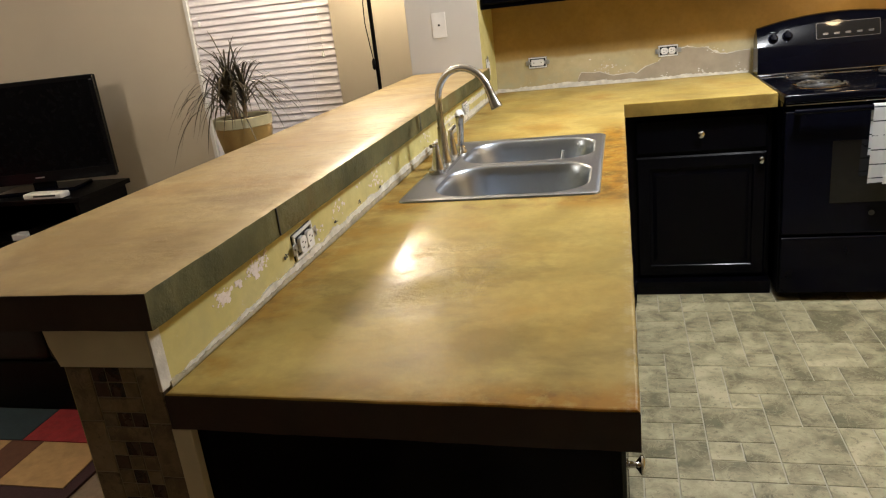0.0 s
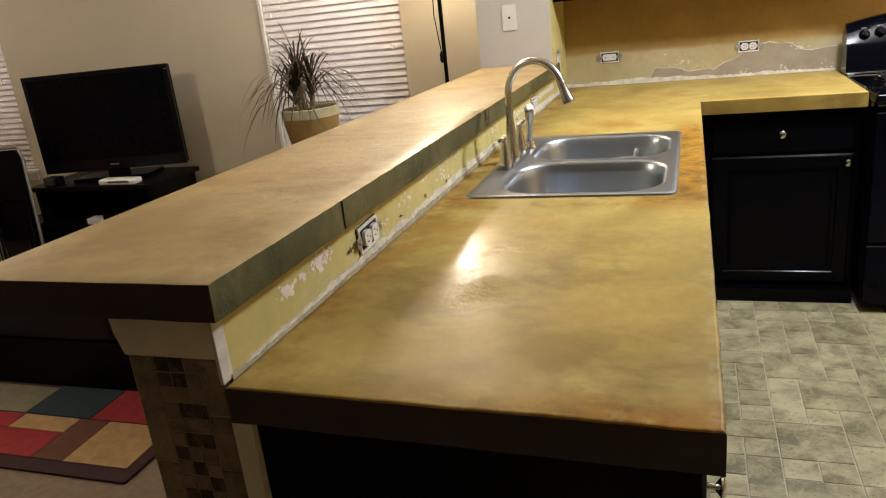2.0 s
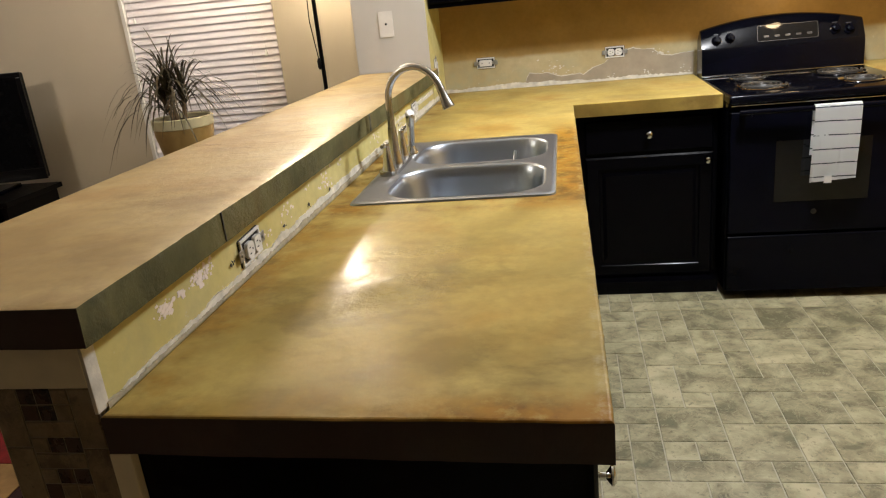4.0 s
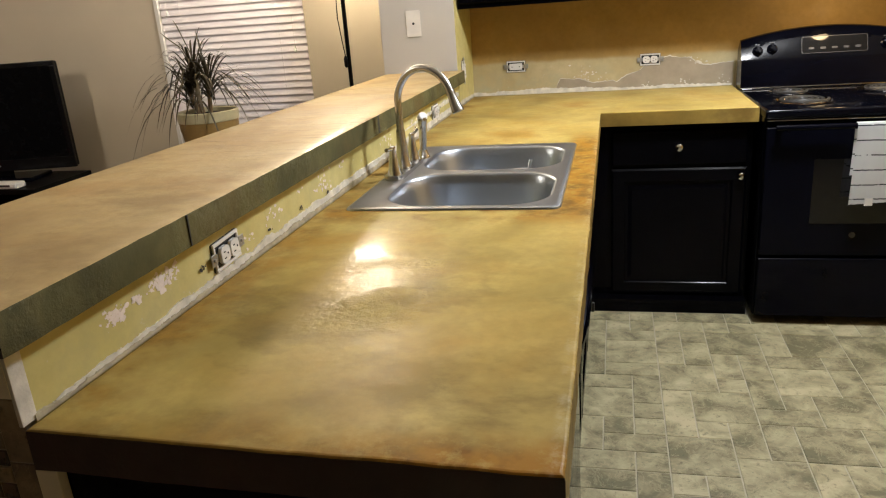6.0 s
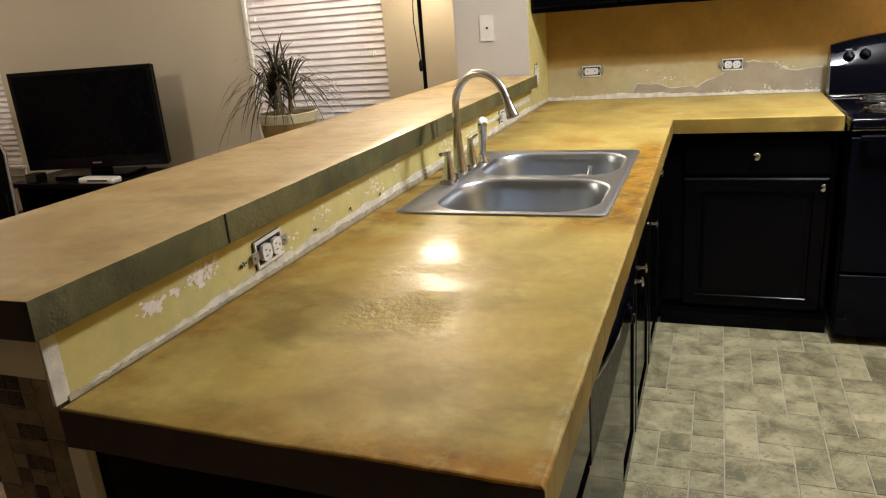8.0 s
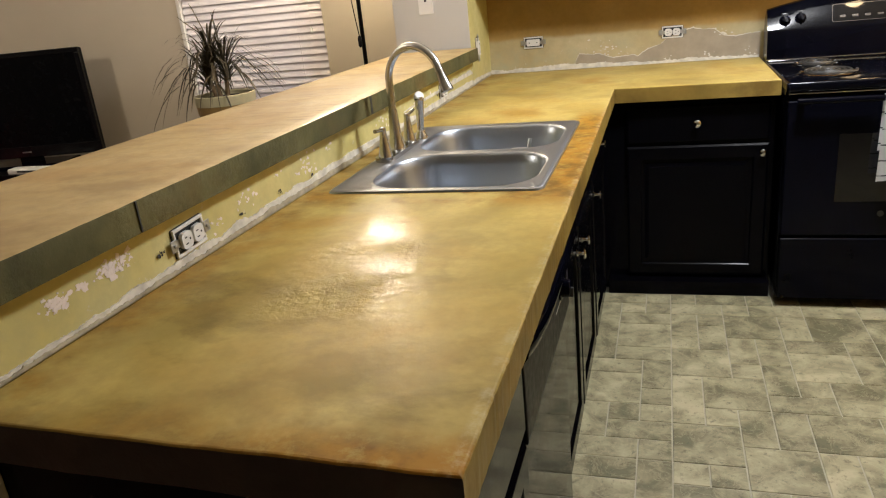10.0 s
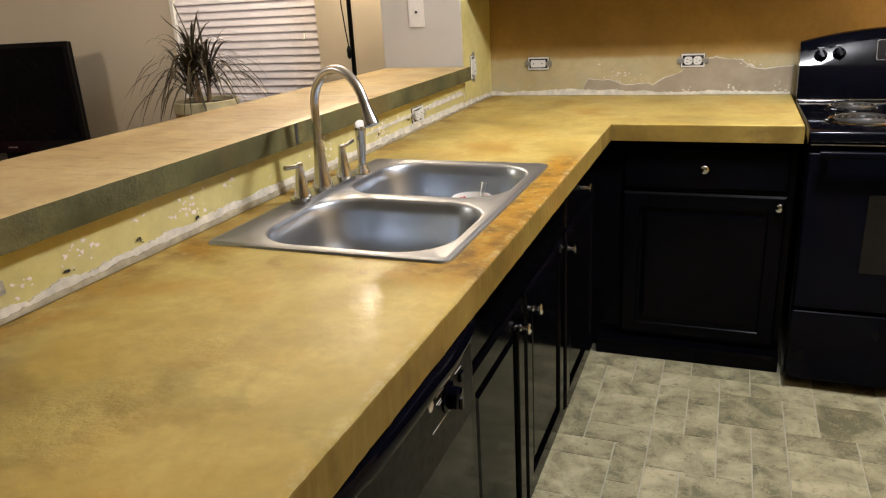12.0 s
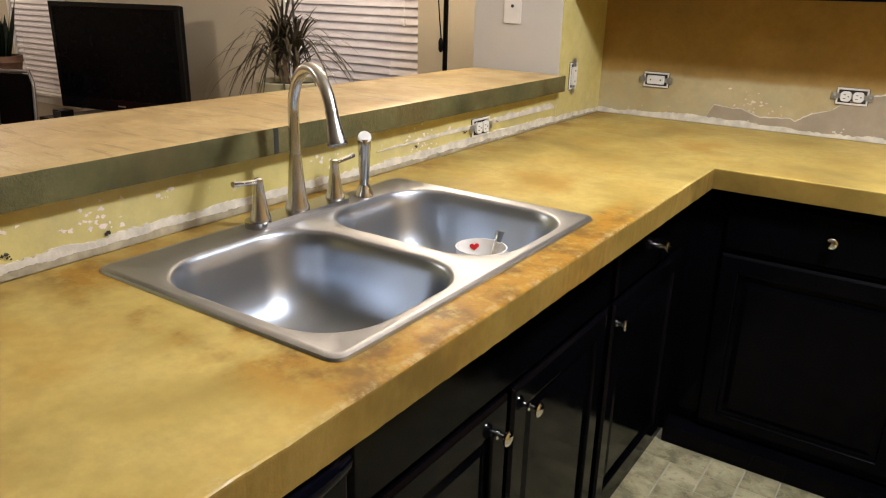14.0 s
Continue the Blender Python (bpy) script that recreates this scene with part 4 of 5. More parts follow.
EAST = pose(0, 0, 0, 90, 0, 90)
outlet(pose(SPLASH + 0.001, 0.572, 0.989) @ EAST @ pose(0, 0, 0, 0, 0, 3), "duplex", "white duplex outlet without its cover in the low wall")
outlet(pose(SPLASH + 0.001, 2.415, 0.989) @ EAST, "duplex", "white duplex outlet without cover behind the sink")
outlet(pose(SPLASH + 0.0035, 3.075, 1.098) @ EAST @ pose(0, 0, 0, 0, 0, 90), "blank", "upright uncovered switch in the return wall")
outlet(pose(-0.460, BACK - 0.001, 1.081, 90, 0, 0), "blank", "white blank-faced device without cover on the backsplash")
outlet(pose(0.237, BACK - 0.001, 1.081, 90, 0, 0), "duplex", "white duplex outlet without cover on the backsplash")
plate = thing("switch_plate", -0.905, 2.957, 1.345, "white wall plate with a single jack", "wall plate")
part("plate", prism(rounded(-0.036, 0.036, -0.062, 0.062, 0.005, 3), 0, 0.005, pose(-0.905, 2.9575, 1.347, 90, 0, 0)), M["white"], plate)
part("jack", lathe([(0.006, 0), (0.006, 0.003), (0.003, 0.0032)], pose(-0.905, 2.9525, 1.347, 90, 0, 0), 14), M["slot"], plate)

# ---- scraped plaster ----


def torn(name, points, low, seed, rough, m, material, thick, label):
    """A thin layer with a torn upper edge: through a few heights, broken up by noise, in narrow strips."""
    bm, rows = bmesh.new(), []
    x0, x1 = points[0][0], points[-1][0]
    steps = int((x1 - x0) / 0.0035)
    for k in range(steps + 1):
        x = x0 + (x1 - x0) * k / steps
        for (a, ha), (b, hb) in zip(points, points[1:]):
            if a <= x <= b:
                h = ha + (hb - ha) * (x - a) / (b - a)
        h += rough * (noise.noise(Vector((x * 14, seed, 0))) + 0.5 * noise.noise(Vector((x * 70, seed, 3))) + 0.35 * noise.noise(Vector((x * 240, seed, 5))))
        h = max(h, low + 0.001)
        out = thick * (1 + 0.08 * noise.noise(Vector((x * 30, seed, 7))))
        rows.append([bm.verts.new(m @ Vector(p)) for p in ((x, low, -0.002), (x, low, out), (x, h - 0.001, out), (x, h, -0.002))])
    for a, b in zip(rows, rows[1:]):
        for k in range(4):
            bm.faces.new((a[k], a[(k + 1) % 4], b[(k + 1) % 4], b[k]))
    bm.faces.new(rows[0])
    bm.faces.new(rows[-1])
    bmesh.ops.recalc_face_normals(bm, faces=bm.faces)
    return structure(name, bm, material, label)


NORTH = pose(0, BACK, 0, 90, 0, 0)
SIDE = pose(SPLASH, 0, 0) @ EAST
profile = ((-0.245, 0.965), (-0.225, 1.006), (-0.13, 1.0), (-0.05, 0.975), (0.05, 0.985), (0.07, 0.975), (0.12, 1.005), (0.19, 1.035), (0.22, 1.064), (0.33, 1.09), (0.43, 1.082), (0.475, 1.048), (0.53, 1.036), (0.60, 1.05), (0.645, 1.05))
torn("trim_torn_paint", [(a, h + 0.003) for a, h in profile], TOP + 0.001, 2.0, 0.011, NORTH, M["plaster"], 0.0010, "white torn edge of peeled wall paint")
torn("trim_bare_board", profile, TOP + 0.001, 2.0, 0.006, NORTH, M["board"], 0.0022, "bare grey-brown drywall where paint was torn off")
torn("trim_plaster_north", ((SPLASH, 0.948), (-0.5, 0.952), (-0.3, 0.962), (-0.1, 0.955), (0.1, 0.946), (0.4, 0.95), (0.64, 0.944)), TOP + 0.001, 5.0, 0.008, NORTH, M["plaster"], 0.0030, "rough white plaster line along the counter")
torn("trim_plaster_side", ((0.03, 0.934), (0.10, 0.942), (0.3, 0.948), (0.6, 0.955), (1.0, 0.960), (1.4, 0.965), (1.8, 0.960), (2.2, 0.962), (2.6, 0.964), (2.95, 0.960), (3.35, 0.952)), TOP + 0.001, 9.0, 0.008, SIDE, M["plaster"], 0.0032, "rough white plaster line along the low wall")
torn("trim_caulk_side", ((0.03, 0.939), (0.4, 0.940), (1.0, 0.946), (1.5, 0.948), (2.0, 0.944), (2.6, 0.940), (3.35, 0.938)), TOP + 0.001, 12.0, 0.006, SIDE, M["caulk"], 0.0055, "grey mortar remains along the counter joint")
torn("trim_ledge_side", ((1.9, 0.992), (2.1, 1.0), (2.5, 1.006), (2.9, 1.012), (2.94, 1.0)), 0.99, 15.0, 0.010, SIDE, M["plaster"], 0.0030, "scraped ledge of old plaster")


def chips(name, spots, m, material, label, seed, least=0.0012, most=0.0052):
    """Clusters of small torn flecks on a wall: place along, height, spread, how many."""
    dice, bm = random.Random(seed), bmesh.new()
    for along, high, spread, count in spots:
        for _ in range(count):
            cx, cy, r = along + dice.gauss(0, spread), high + dice.gauss(0, spread * 0.45), dice.uniform(least, most)
            sides = dice.randint(6, 10)
            ring = []
            for k in range(sides):
                a, q = 2 * math.pi * k / sides, r * dice.uniform(0.3, 1.35)
                ring.append((cx + q * 1.3 * math.cos(a), cy + q * math.sin(a)))
            deep = dice.uniform(0.0004, 0.0011)
            low = [bm.verts.new(m @ Vector((x, y, 0.0))) for x, y in ring]
            high_ring = [bm.verts.new(m @ Vector((x, y, deep))) for x, y in ring]
            bm.faces.new(high_ring)
            for k in range(sides):
                bm.faces.new((low[k], low[(k + 1) % sides], high_ring[(k + 1) % sides], high_ring[k]))
    ob = part(name, bm, material, None, label)
    return tagged(ob, "", "paint flecks", "", "stuff")


chips("paint_flecks", ((0.225, 1.0, 0.013, 60), (0.285, 1.004, 0.007, 22), (0.36, 1.008, 0.022, 90), (0.80, 1.0, 0.025, 16), (0.95, 1.012, 0.012, 5), (1.10, 1.0, 0.03, 22), (1.25, 1.015, 0.02, 8), (1.7, 1.0, 0.04, 14), (2.1, 0.99, 0.05, 40), (0.66, 0.975, 0.02, 8)), SIDE, M["flake"], "white flecks where mustard paint has flaked off the wall", 4)
chips("paint_holes", ((0.477, 0.983, 0.006, 6), (0.605, 0.983, 0.004, 3), (0.765, 0.972, 0.006, 5), (0.945, 0.973, 0.007, 7), (1.13, 0.965, 0.005, 3), (2.325, 0.985, 0.005, 5), (2.52, 0.995, 0.005, 3), (2.07, 0.98, 0.004, 3)), pose(0.0026, 0, 0) @ SIDE, M["slot"], "small dark gouges in the low wall", 8, 0.001, 0.0042)
chips("plaster_dabs", ((-0.1, 1.03, 0.05, 26), (0.47, 1.06, 0.02, 14), (0.60, 0.962, 0.02, 8), (0.42, 0.968, 0.012, 7), (0.2, 0.947, 0.02, 6)), pose(0, -0.0028, 0) @ NORTH, M["plaster"], "white crumbs of plaster on the scraped backsplash", 6)

# ---- end of the low wall ----
post = thing("tiled_post_end", -0.79, 0.01, 0, "low wall end clad in beige and dark mosaic tiles", "tiled post")
part("backing", block(-0.873, -0.703, 0.019, 0.0345, 0.0, 0.972), M["mortar"], post, "grey tile mortar")
bm = prism([(-0.868, 0.978), (-0.702, 0.978), (-0.702, BAR - 0.059), (-0.884, BAR - 0.059), (-0.880, 1.015)], -0.035, -0.007, pose(0, 0.0, 0, 90, 0, 0))
bmesh.ops.recalc_face_normals(bm, faces=bm.faces)
part("cap_moulding", bm, M["trim"], post, "cream painted moulding under the bar")
part("corner_bead", block(-0.7025, -0.6965, 0.008, 0.035, 0.935, BAR - 0.06, 0.001), M["plaster"], post, "white chipped corner edge")
part("side_strip", block(-0.7020, -0.668, 0.012, 0.0285, 0.0, TOP - 0.064, 0.002), M["trim"], post, "cream painted strip")
dice = random.Random(3)
TILES = {}


def tile_piece(name, x0, x1, z0, z1, material, parent, proud=0.0028):
    key = (round(x1 - x0, 4), round(z1 - z0, 4), material.name)
    if key not in TILES:
        w, h = key[0] / 2 - 0.0012, key[1] / 2 - 0.0012
        bm, e = bmesh.new(), 0.0014
        low = [bm.verts.new((x, 0, z)) for x, z in ((-w, -h), (w, -h), (w, h), (-w, h))]
        mid = [bm.verts.new((x, -proud + e, z)) for x, z in ((-w, -h), (w, -h), (w, h), (-w, h))]
        top = [bm.verts.new((x, -proud, z)) for x, z in ((-w + e, -h + e), (w - e, -h + e), (w - e, h - e), (-w + e, h - e))]
        for a, b in ((low, mid), (mid, top)):
            for k in range(4):
                bm.faces.new((a[k], a[(k + 1) % 4], b[(k + 1) % 4], b[k]))
        bm.faces.new(top)
        mesh = bpy.data.meshes.new(name)
        bm.to_mesh(mesh)
        bm.free()
        mesh.materials.append(material)
        TILES[key] = mesh
    ob = new(name, TILES[key])
    ob.parent = parent
    ob.location = Vector(((x0 + x1) / 2, 0.0192, (z0 + z1) / 2)) - origin(parent)
    return ob


LEFT, MID, RIGHT = -0.872, -0.827, -0.746
zt = 0.972
while zt > 0.02:
    h = min(0.098, zt - 0.0)
    tile_piece("tile", LEFT, MID, zt - h, zt, M["stone_tile"], post)
    zt -= 0.098
zt, odd = 0.972, 0
while zt > 0.03:
    h = min(0.1, zt)
    tile_piece("tile", RIGHT, -0.704, zt - h, zt, M["stone_tile"], post)
    zt -= 0.1
zt, row = 0.972, 0
unit = (RIGHT - MID) / 3
MIX = ("ddb", "ddb", "bbb", "bdd", "bbb", "bdd", "dbb", "bdb", "bbd", "ddb", "bbb", "bdd", "bbb")
while zt - unit > 0.0:
    line = MIX[row % len(MIX)]
    if line == "bbb":
        tile_piece("tile", MID, RIGHT, zt - unit, zt, M["stone_tile"], post)
    else:
        for k, which in enumerate(line):
            tile_piece("tile", MID + k * unit, MID + (k + 1) * unit, zt - unit, zt, M["dark_tile"] if which == "d" else M["stone_tile"], post)
    zt -= unit
    row += 1

# ---- living room ----
# television on its stand
TW, TZ0, TZ1 = 0.4975, 0.643, 1.280
tv = thing("television", -3.65, 3.03, 0.585, "large black flat-screen television, switched off", "television")


def tv_part(name, bm, material, label=""):
    """A part laid out with the screen's middle at the origin, then turned a little to the room."""
    bmesh.ops.transform(bm, matrix=pose(-3.65, 3.037, 0, 0, 0, 12.3), verts=bm.verts)
    return part(name, bm, material, tv, label)


rim = bmesh.new()
for x0, x1, z0, z1 in ((-TW, TW, TZ0, TZ0 + 0.07), (-TW, TW, TZ1 - 0.03, TZ1), (-TW, -TW + 0.03, TZ0 + 0.07, TZ1 - 0.03), (TW - 0.03, TW, TZ0 + 0.07, TZ1 - 0.03)):
    block(x0, x1, -0.004, 0.012, z0, z1, 0.003, 2, rim)
tv_part("bezel", rim, M["tv_gloss"], "glossy black bezel")
tv_part("casing", block(-TW + 0.004, TW - 0.004, 0.006, 0.05, TZ0 + 0.004, TZ1 - 0.004, 0.010, 3), M["matt_black"])
tv_part("screen", block(-TW + 0.028, TW - 0.028, 0.0, 0.005, TZ0 + 0.068, TZ1 - 0.028), M["screen"], "dark glossy screen")
tv_part("rear_housing", block(-TW + 0.12, TW - 0.12, 0.05, 0.09, TZ0 + 0.08, TZ1 - 0.1, 0.015), M["matt_black"])
tv_part("neck", block(-0.07, 0.07, 0.012, 0.05, 0.61, TZ0 + 0.02, 0.004), M["matt_black"])
tv_part("foot", block(-0.26, 0.26, -0.10, 0.14, 0.5865, 0.611, 0.008), M["enamel"])
tv_part("badge", block(-0.03, 0.03, -0.0055, -0.004, TZ0 + 0.03, TZ0 + 0.038), M["box_metal"])
stand = thing("television_stand", -3.52, 3.05, 0, "low black television stand with open shelves", "stand")
part("top", block(-4.20, -3.20, 2.80, 3.30, 0.555, 0.585, 0.004), M["matt_black"], stand)
part("shelf", block(-4.12, -3.26, 2.82, 3.28, 0.30, 0.322, 0.003), M["matt_black"], stand)
part("base", block(-4.16, -3.23, 2.81, 3.29, 0.03, 0.06, 0.003), M["matt_black"], stand)
for x in (-4.16, -3.26):
    part("side_panel", block(x, x + 0.03, 2.82, 3.28, 0.06, 0.555, 0.003), M["matt_black"], stand)
part("back_panel", block(-4.13, -3.26, 3.26, 3.28, 0.06, 0.555), M["matt_black"], stand)
for x in (-4.14, -3.28):
    part("foot", block(x, x + 0.04, 2.85, 2.89, 0.0, 0.03), M["matt_black"], stand)
speaker = thing("loudspeaker", -4.02, 2.86, 0.585, "small black loudspeaker beside the television", "speaker")
part("cabinet", block(-4.065, -3.965, 2.82, 2.90, 0.5855, 0.642, 0.005), M["matt_black"], speaker)
part("grille", block(-4.058, -3.972, 2.816, 2.8205, 0.592, 0.636, 0.002), M["coil"], speaker)
console = thing("game_console", -3.46, 2.84, 0.585, "white game console lying on the stand", "console")
part("shell", block(-3.60, -3.32, 2.80, 2.885, 0.586, 0.623, 0.014, 3), M["white"], console, "", True)
part("front_strip", block(-3.52, -3.36, 2.7975, 2.801, 0.603, 0.613), M["slot"], console)
player = thing("disc_player", -3.45, 3.0, 0.322, "black disc player on the stand shelf", "player")
part("case", block(-3.68, -3.29, 2.85, 3.12, 0.3225, 0.385, 0.004), M["matt_black"], player)
part("display", block(-3.55, -3.35, 2.8475, 2.851, 0.34, 0.365), M["black_glass"], player)
paper = thing("paper_stack", -3.74, 2.84, 0.322, "small stack of white papers on the shelf", "paper")
part("sheets", block(-3.80, -3.68, 2.83, 2.91, 0.3225, 0.36, 0.003), M["white"], paper)
box = thing("black_box", -4.25, 2.85, 0, "black subwoofer box standing on the carpet", "speaker")
part("cabinet", block(-4.42, -4.17, 2.70, 3.05, 0.0, 0.34, 0.006), M["matt_black"], box)
part("grille", block(-4.40, -4.19, 2.694, 2.7005, 0.03, 0.31, 0.003), M["coil"], box)

# dragon tree in its pot
dice = random.Random(11)
PXC, PYC = -2.112, 2.97
plant = thing("dragon_tree", PXC, PYC, 0.0, "spiky dragon tree in an ochre glazed pot on a plant stand", "plant")
part("stand", lathe([(0.13, 0), (0.13, 0.02), (0.03, 0.04), (0.03, 0.60), (0.14, 0.63), (0.14, 0.66)], pose(PXC, PYC, 0), 24), M["matt_black"], plant, "dark pedestal")
pot = part("pot", lathe([(0.09, 0), (0.105, 0.006), (0.135, 0.11), (0.157, 0.22), (0.159, 0.258)], pose(PXC, PYC, 0.66), 36), M["pot"], plant, "", True)
part("rim", lathe([(0.157, 0.0), (0.163, 0.003), (0.165, 0.052), (0.158, 0.056), (0.150, 0.05), (0.148, 0.02)], pose(PXC, PYC, 0.916), 36), M["pot_rim"], pot, "pale glazed rim", True)
part("soil", lathe([(0.146, 0.0), (0.147, 0.012), (0.05, 0.02)], pose(PXC, PYC, 0.936), 24), M["soil"], plant)
for cx, cy, top, count in ((-0.045, 0.0, 1.17, 60), (-0.075, -0.015, 1.08, 46), (0.025, 0.012, 1.12, 58)):
    crown = Vector((PXC + cx, PYC + cy, top))
    stalk = part("stalk", tube([(PXC + cx * 0.5, PYC + cy * 0.5, 0.925), (PXC + cx * 0.8, PYC + cy * 0.8, 1.02), crown], [0.014, 0.012, 0.010], 10), M["stem"], plant, "", True)
    bm = bmesh.new()
    for k in range(count):
        s = k / count
        turn = k * 2.39996 + dice.uniform(-0.2, 0.2)
        steep = radians(80 - 46 * s + dice.uniform(-8, 8))
        length = dice.uniform(0.28, 0.43) * (0.85 + 0.4 * s)
        droop = dice.uniform(0.24, 0.50) * (0.35 + s)
        start = crown + Vector((0, 0, -0.10 * s))
        flat = Vector((math.cos(turn), math.sin(turn), 0))
        side = Vector((-math.sin(turn), math.cos(turn), 0))
        left, right = [], []
        for j in range(8):
            u = j / 7
            p = start + flat * (length * u * math.cos(steep) + 0.03 * u) + Vector((0, 0, length * u * math.sin(steep) - droop * u ** 2.4 * 0.9))
            w = 0.0060 * (0.65 + 0.9 * u) * max(0.04, 1 - u ** 3)
            lift = Vector((0, 0, 0.002))
            left.append(bm.verts.new(p - side * w + lift))
            right.append(bm.verts.new(p + side * w + lift))
        for j in range(7):
            bm.faces.new((left[j], right[j], right[j + 1], left[j + 1]))
    bmesh.ops.solidify(bm, geom=bm.faces[:], thickness=0.0012)
    part("leaves", bm, M["leaf"], plant, "narrow drooping green-brown leaves")
bm = bmesh.new()
for tx, tz in ((-0.16, 1.36), (-0.09, 1.42)):
    tube([(PXC - 0.01, PYC, 1.18), (PXC + tx * 0.5, PYC - 0.01, 1.30), (PXC + tx, PYC - 0.01, tz), (PXC + tx * 1.25, PYC, tz + 0.03)], [0.004, 0.003, 0.003, 0.001], 6, bm, 0.5)
part("long_leaf", bm, M["leaf"], plant, "two long thin leaves reaching up")

# floor lamp
LX, LY = -1.315, 3.11
floor_lamp = thing("floor_lamp", LX, LY, 0, "black torchiere floor lamp, lit, in the corner", "floor lamp")
part("base", lathe([(0.13, 0), (0.13, 0.012), (0.10, 0.024), (0.02, 0.035), (0.013, 0.05)], pose(LX, LY, 0), 32), M["matt_black"], floor_lamp, "", True)
part("pole", lathe([(0.011, 0), (0.011, 1.60), (0.016, 1.62), (0.03, 1.66), (0.02, 1.68)], pose(LX, LY, 0.03), 16), M["matt_black"], floor_lamp, "", True)
n = Nodes("lit_frosted_glass")
n.set(Base_Color=(0.8, 0.75, 0.65), Roughness=0.5, Emission_Color=(1.0, 0.80, 0.52), Emission_Strength=24.0)
shade = part("shade", lathe([(0.03, 0), (0.075, 0.02), (0.115, 0.055), (0.135, 0.095), (0.13, 0.096), (0.108, 0.06), (0.07, 0.028), (0.02, 0.012)], pose(LX, LY, 1.69), 32), n.mat, floor_lamp, "glowing frosted glass bowl", True)
cord = [(LX - 0.012, LY - 0.012, 1.58), (LX - 0.030, LY - 0.014, 1.50), (LX - 0.034, LY - 0.014, 1.40), (LX - 0.022, LY - 0.014, 1.28), (LX - 0.012, LY - 0.014, 1.20)]
part("cord", tube(cord, 0.0028, 8), M["matt_black"], floor_lamp, "", True)
part("cord_switch", lathe([(0.004, 0), (0.010, 0.01), (0.011, 0.045), (0.005, 0.06)], pose(LX - 0.012, LY - 0.016, 1.145), 12), M["matt_black"], floor_lamp, "inline rotary switch", True)

# snake plant on a wire stand, at the far window
SXC, SYC = -4.58, 2.80
snake = thing("snake_plant", SXC, SYC, 0.0, "dark snake plant in a taupe clay pot on a wire stand", "plant")
part("pot", lathe([(0.07, 0), (0.085, 0.005), (0.115, 0.16), (0.13, 0.235), (0.136, 0.24), (0.136, 0.28), (0.125, 0.28), (0.12, 0.25)], pose(SXC, SYC, 0.655), 32), M["clay"], snake, "", True)
part("soil", lathe([(0.118, 0), (0.119, 0.01), (0.04, 0.016)], pose(SXC, SYC, 0.895), 24), M["soil"], snake)
for k in range(9):
    turn, lean = k * 2.4, dice.uniform(0.05, 0.32)
    high = dice.uniform(0.26, 0.46)
    base = Vector((SXC + 0.05 * math.cos(turn), SYC + 0.05 * math.sin(turn), 0.90))
    bm, left, right, mid = bmesh.new(), [], [], []
    side = Vector((-math.sin(turn + 0.7), math.cos(turn + 0.7), 0))
    for j in range(8):
        u = j / 7
        p = base + Vector((math.cos(turn) * lean * high * u, math.sin(turn) * lean * high * u, high * u))
        w = 0.030 * math.sin(math.pi * min(1, 0.25 + 0.72 * u)) * (1.02 - u ** 5)
        left.append(bm.verts.new(p - side * w))
        right.append(bm.verts.new(p + side * w))
    for j in range(7):
        bm.faces.new((left[j], right[j], right[j + 1], left[j + 1]))
    bmesh.ops.solidify(bm, geom=bm.faces[:], thickness=0.004)
    part("leaf", bm, M["snake_leaf"], snake)
wire = thing("plant_stand", SXC, SYC, 0, "thin black wire plant stand", "stand")
for zz, r in ((0.65, 0.13), (0.52, 0.13), (0.2, 0.11)):
    ring = [(SXC + r * math.cos(a), SYC + r * math.sin(a), zz) for a in (2 * math.pi * k / 28 for k in range(29))]
    part("ring", tube(ring, 0.005, 6), M["matt_black"], wire)
for k in range(4):
    a = math.pi / 4 + k * math.pi / 2
    part("leg", tube([(SXC + 0.13 * math.cos(a), SYC + 0.13 * math.sin(a), 0.65), (SXC + 0.11 * math.cos(a), SYC + 0.11 * math.sin(a), 0.2), (SXC + 0.15 * math.cos(a), SYC + 0.15 * math.sin(a), 0.004)], 0.005, 6), M["matt_black"], wire)
for k in (-1, 1):
    part("cross_wire", tube([(SXC - 0.13, SYC + 0.04 * k, 0.65), (SXC + 0.13, SYC + 0.04 * k, 0.65)], 0.004, 6), M["matt_black"], wire)

# dark case leaning by the stand, red chair
case = thing("folding_chair", -4.18, 2.62, 0, "black folding chair with a grey metal frame, folded upright", "chair")
lean = pose(-4.18, 2.62, 0, -6, 0, 24)
bm = prism(rounded(-0.11, 0.11, 0.28, 0.86, 0.03, 4), -0.018, 0.018, lean @ pose(0, 0, 0, 90, 0, 0))
part("backrest", bm, M["matt_black"], case)
bm = tube([lean @ Vector(p) for p in ((-0.125, 0, 0.0), (-0.125, 0, 0.80), (-0.10, 0, 0.875), (0.10, 0, 0.875), (0.125, 0, 0.80), (0.125, 0, 0.0))], 0.011, 10)
part("frame", bm, M["grey_tube"], case, "grey metal tube frame", True)
part("front_leg", tube([lean @ Vector(p) for p in ((-0.10, -0.05, 0.0), (-0.10, -0.035, 0.55), (0.10, -0.035, 0.55), (0.10, -0.05, 0.0))], 0.009, 8), M["matt_black"], case)
armchair = thing("armchair", -4.44, 2.1, 0, "red upholstered armchair beside the folding chair", "armchair")
part("seat", block(-4.70, -4.18, 1.82, 2.30, 0.12, 0.42, 0.05, 4), M["red"], armchair, "", True)
part("backrest", block(-4.73, -4.15, 2.26, 2.42, 0.12, 0.95, 0.07, 5), M["red"], armchair, "", True)
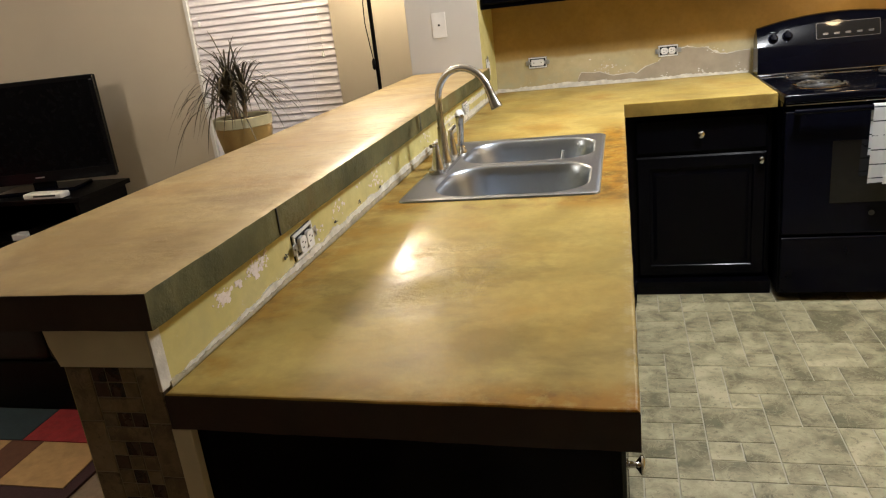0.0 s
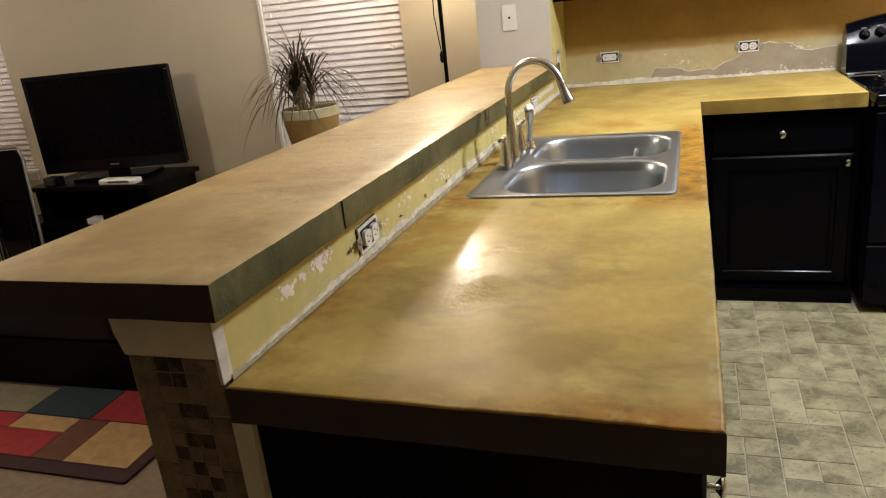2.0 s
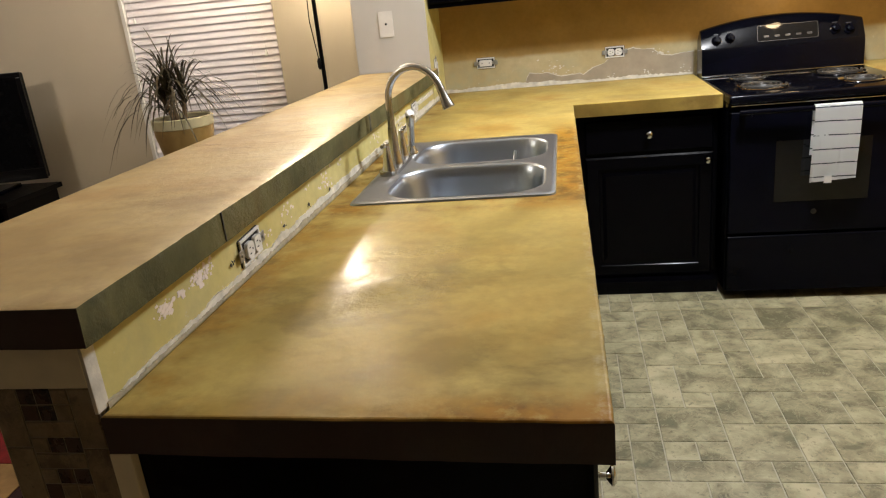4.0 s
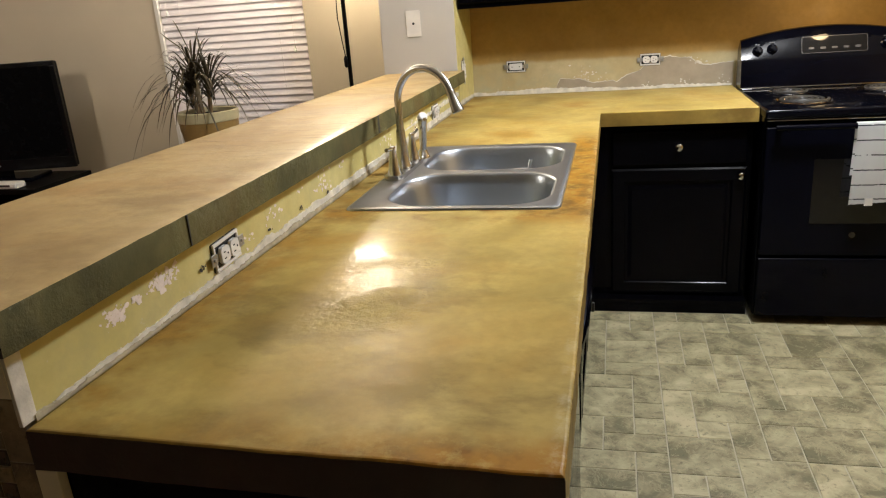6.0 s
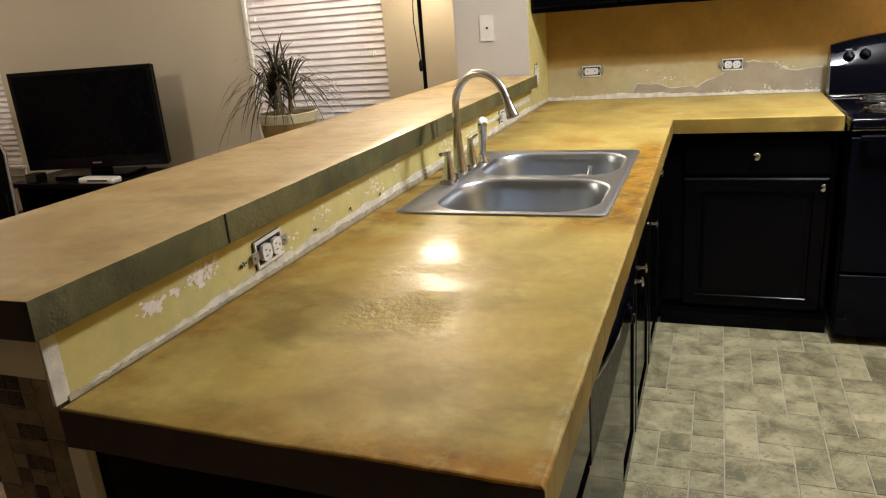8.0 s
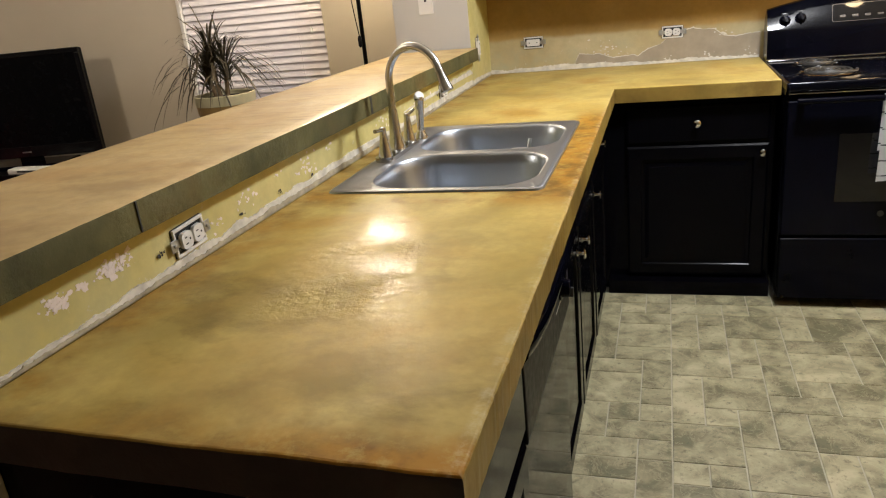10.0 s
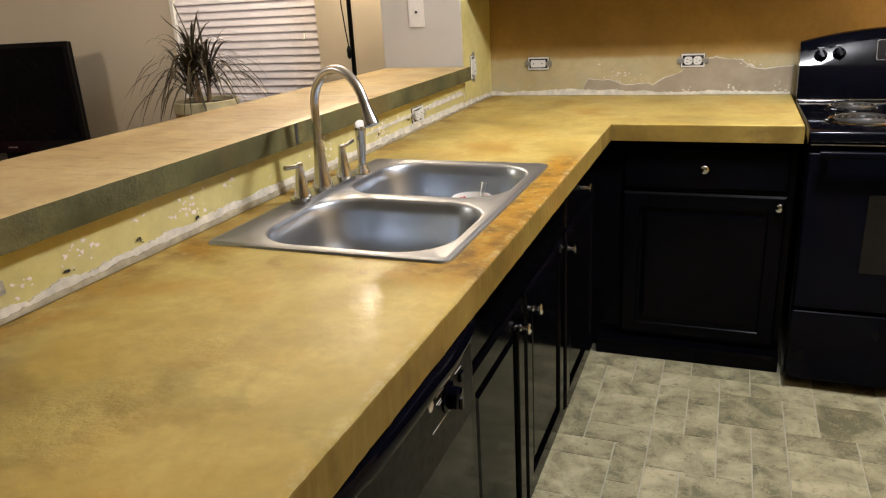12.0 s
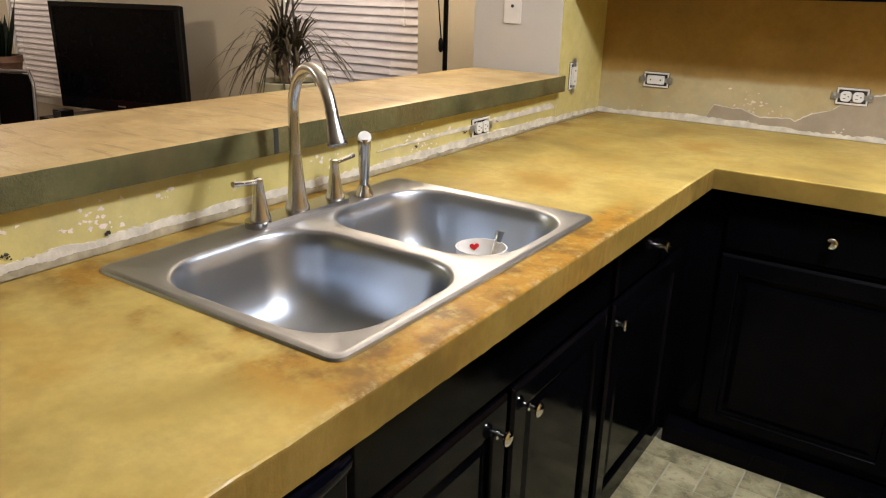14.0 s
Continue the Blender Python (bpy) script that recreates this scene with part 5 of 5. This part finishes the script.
for x in (-4.80, -4.20):
    part("arm", block(x, x + 0.11, 1.80, 2.40, 0.12, 0.69, 0.05, 4), M["red"], armchair, "", True)
for x in (-4.76, -4.18):
    for y in (1.83, 2.33):
        part("leg", block(x, x + 0.05, y, y + 0.05, 0, 0.125), M["matt_black"], armchair)

# black ottoman on the rug's far side
sofa = thing("ottoman_bench", -2.3, 1.95, 0, "long black leather bench standing behind the rug", "bench")
part("base", block(-3.3, -1.32, 1.39, 2.32, 0.011, 0.24, 0.01), M["matt_black"], sofa)
for k in range(2):
    part("cushion", block(-3.3 + 0.99 * k, -2.32 + 0.99 * k, 1.38, 2.33, 0.24, 0.43, 0.04, 4), M["leather"], sofa, "", True)

# patchwork rug
rug = thing("patchwork_rug", -2.3, 1.2, 0, "rug of red, teal, tan and brown patches with a maroon border", "rug")
part("border", prism(rounded(-3.9, -1.872, 0.832, 2.6, 0.01, 2), 0.001, 0.010), M["maroon"], rug, "dark maroon border")
def patch(v0, v1, u0, u1, material):
    """A slanted patch: v across the rug, u along its border, leaning with v."""
    pts = [(-1.90 - u0, v0), (-1.90 - u1, v0), (-1.90 - u1 - 0.05 * (v1 - v0), v1), (-1.90 - u0 - 0.05 * (v1 - v0), v1)]
    part("patch", prism(pts[::-1], 0.010, 0.0135), material, rug)


for v0, v1, u0, u1, tone in ((0.900, 1.162, 0.02, 0.31, "tan"), (0.900, 1.162, 0.314, 0.46, "brown"), (0.900, 1.060, 0.464, 1.0, "red"), (1.064, 1.160, 0.47, 0.755, "tan"), (1.064, 1.160, 0.76, 1.2, "red"), (1.168, 1.40, 0.10, 0.43, "red"), (1.168, 1.39, 0.435, 0.77, "teal"), (1.168, 1.37, 0.775, 1.2, "sage")):
    patch(v0, v1, u0, u1, M[tone])

# ---- stone-look floor pieces ----
UNIT = 0.1035
FX0, FY0, NX, NY = -0.078, -3.220, 22, 56
dice = random.Random(21)
taken = set()
layout = []
# the pattern in front of the cabinets, far row first; each letter is one piece
PLAN = ("xabccdeeff", "xgghijjkll", "xmmhnjjkll", "xmmonpqrrs", "xttuupqvvw", "yyzuuABvvw", "CCzDEEBFGG", "CCHDEEIIGG", "JKLDMNOPPQ", "JRRSSNOPPQ", "TTUSSVVWXX", "YYZabVVWXX", "ccZddefghh")
PLAN_J = 43 + len(PLAN) - 2
spots = collections.defaultdict(list)
for row, line in enumerate(PLAN):
    for i, letter in enumerate(line):
        spots[letter, row // 7 if letter in "abcdefgh" else 0].append((i, PLAN_J - row))
for cells in spots.values():
    i, j = min(c[0] for c in cells), min(c[1] for c in cells)
    layout.append((i, j, max(c[0] for c in cells) - i + 1, max(c[1] for c in cells) - j + 1))
    taken |= set(cells)
SHAPES = ((2, 2), (1, 2), (2, 1), (1, 1))
for j in range(NY):
    for i in range(NX):
        if (i, j) in taken:
            continue
        fits = [(w, h) for w, h in SHAPES if i + w <= NX and j + h <= NY and all((i + a, j + b) not in taken for a in range(w) for b in range(h))]
        weights = [{(2, 2): 4, (1, 2): 3, (2, 1): 3, (1, 1): 2.2}[f] for f in fits]
        w, h = dice.choices(fits, weights)[0]
        taken |= {(i + a, j + b) for a in range(w) for b in range(h)}
        layout.append((i, j, w, h))
floor = bpy.data.objects["floor_kitchen"]
SHARED = {}
near, rest = [], []
for i, j, w, h in layout:
    x0, y0 = FX0 + i * UNIT, FY0 + j * UNIT
    (near if x0 < 1.45 and -0.75 < y0 < 2.6 else rest).append((x0, y0, w, h))
near.sort(key=lambda q: (q[0] - 0.5) ** 2 + (q[1] - 1.6) ** 2)
rest += near[300:]


def floor_piece(bm, x, y, w, h):
    a, b, g, e = w * UNIT / 2, h * UNIT / 2, 0.0017, 0.0018
    low = [bm.verts.new((x + s * (a - g), y + t * (b - g), -0.0028)) for s, t in ((-1, -1), (1, -1), (1, 1), (-1, 1))]
    top = [bm.verts.new((x + s * (a - g - e), y + t * (b - g - e), 0.0)) for s, t in ((-1, -1), (1, -1), (1, 1), (-1, 1))]
    for k in range(4):
        bm.faces.new((low[k], low[(k + 1) % 4], top[(k + 1) % 4], top[k]))
    bm.faces.new(top)


for x0, y0, w, h in near[:300]:
    if (w, h) not in SHARED:
        bm = bmesh.new()
        floor_piece(bm, 0, 0, w, h)
        SHARED[w, h] = bpy.data.meshes.new("tile")
        bm.to_mesh(SHARED[w, h])
        bm.free()
        SHARED[w, h].materials.append(M["tile"])
    ob = new("tile", SHARED[w, h])
    ob.parent = floor
    ob.location = (x0 + w * UNIT / 2, y0 + h * UNIT / 2, 0)
bm = bmesh.new()
for x0, y0, w, h in rest:
    floor_piece(bm, x0 + w * UNIT / 2, y0 + h * UNIT / 2, w, h)
ob = part("far_tiles", bm, M["tile_rest"], floor)
tagged(ob, "", "", "", "stuff")
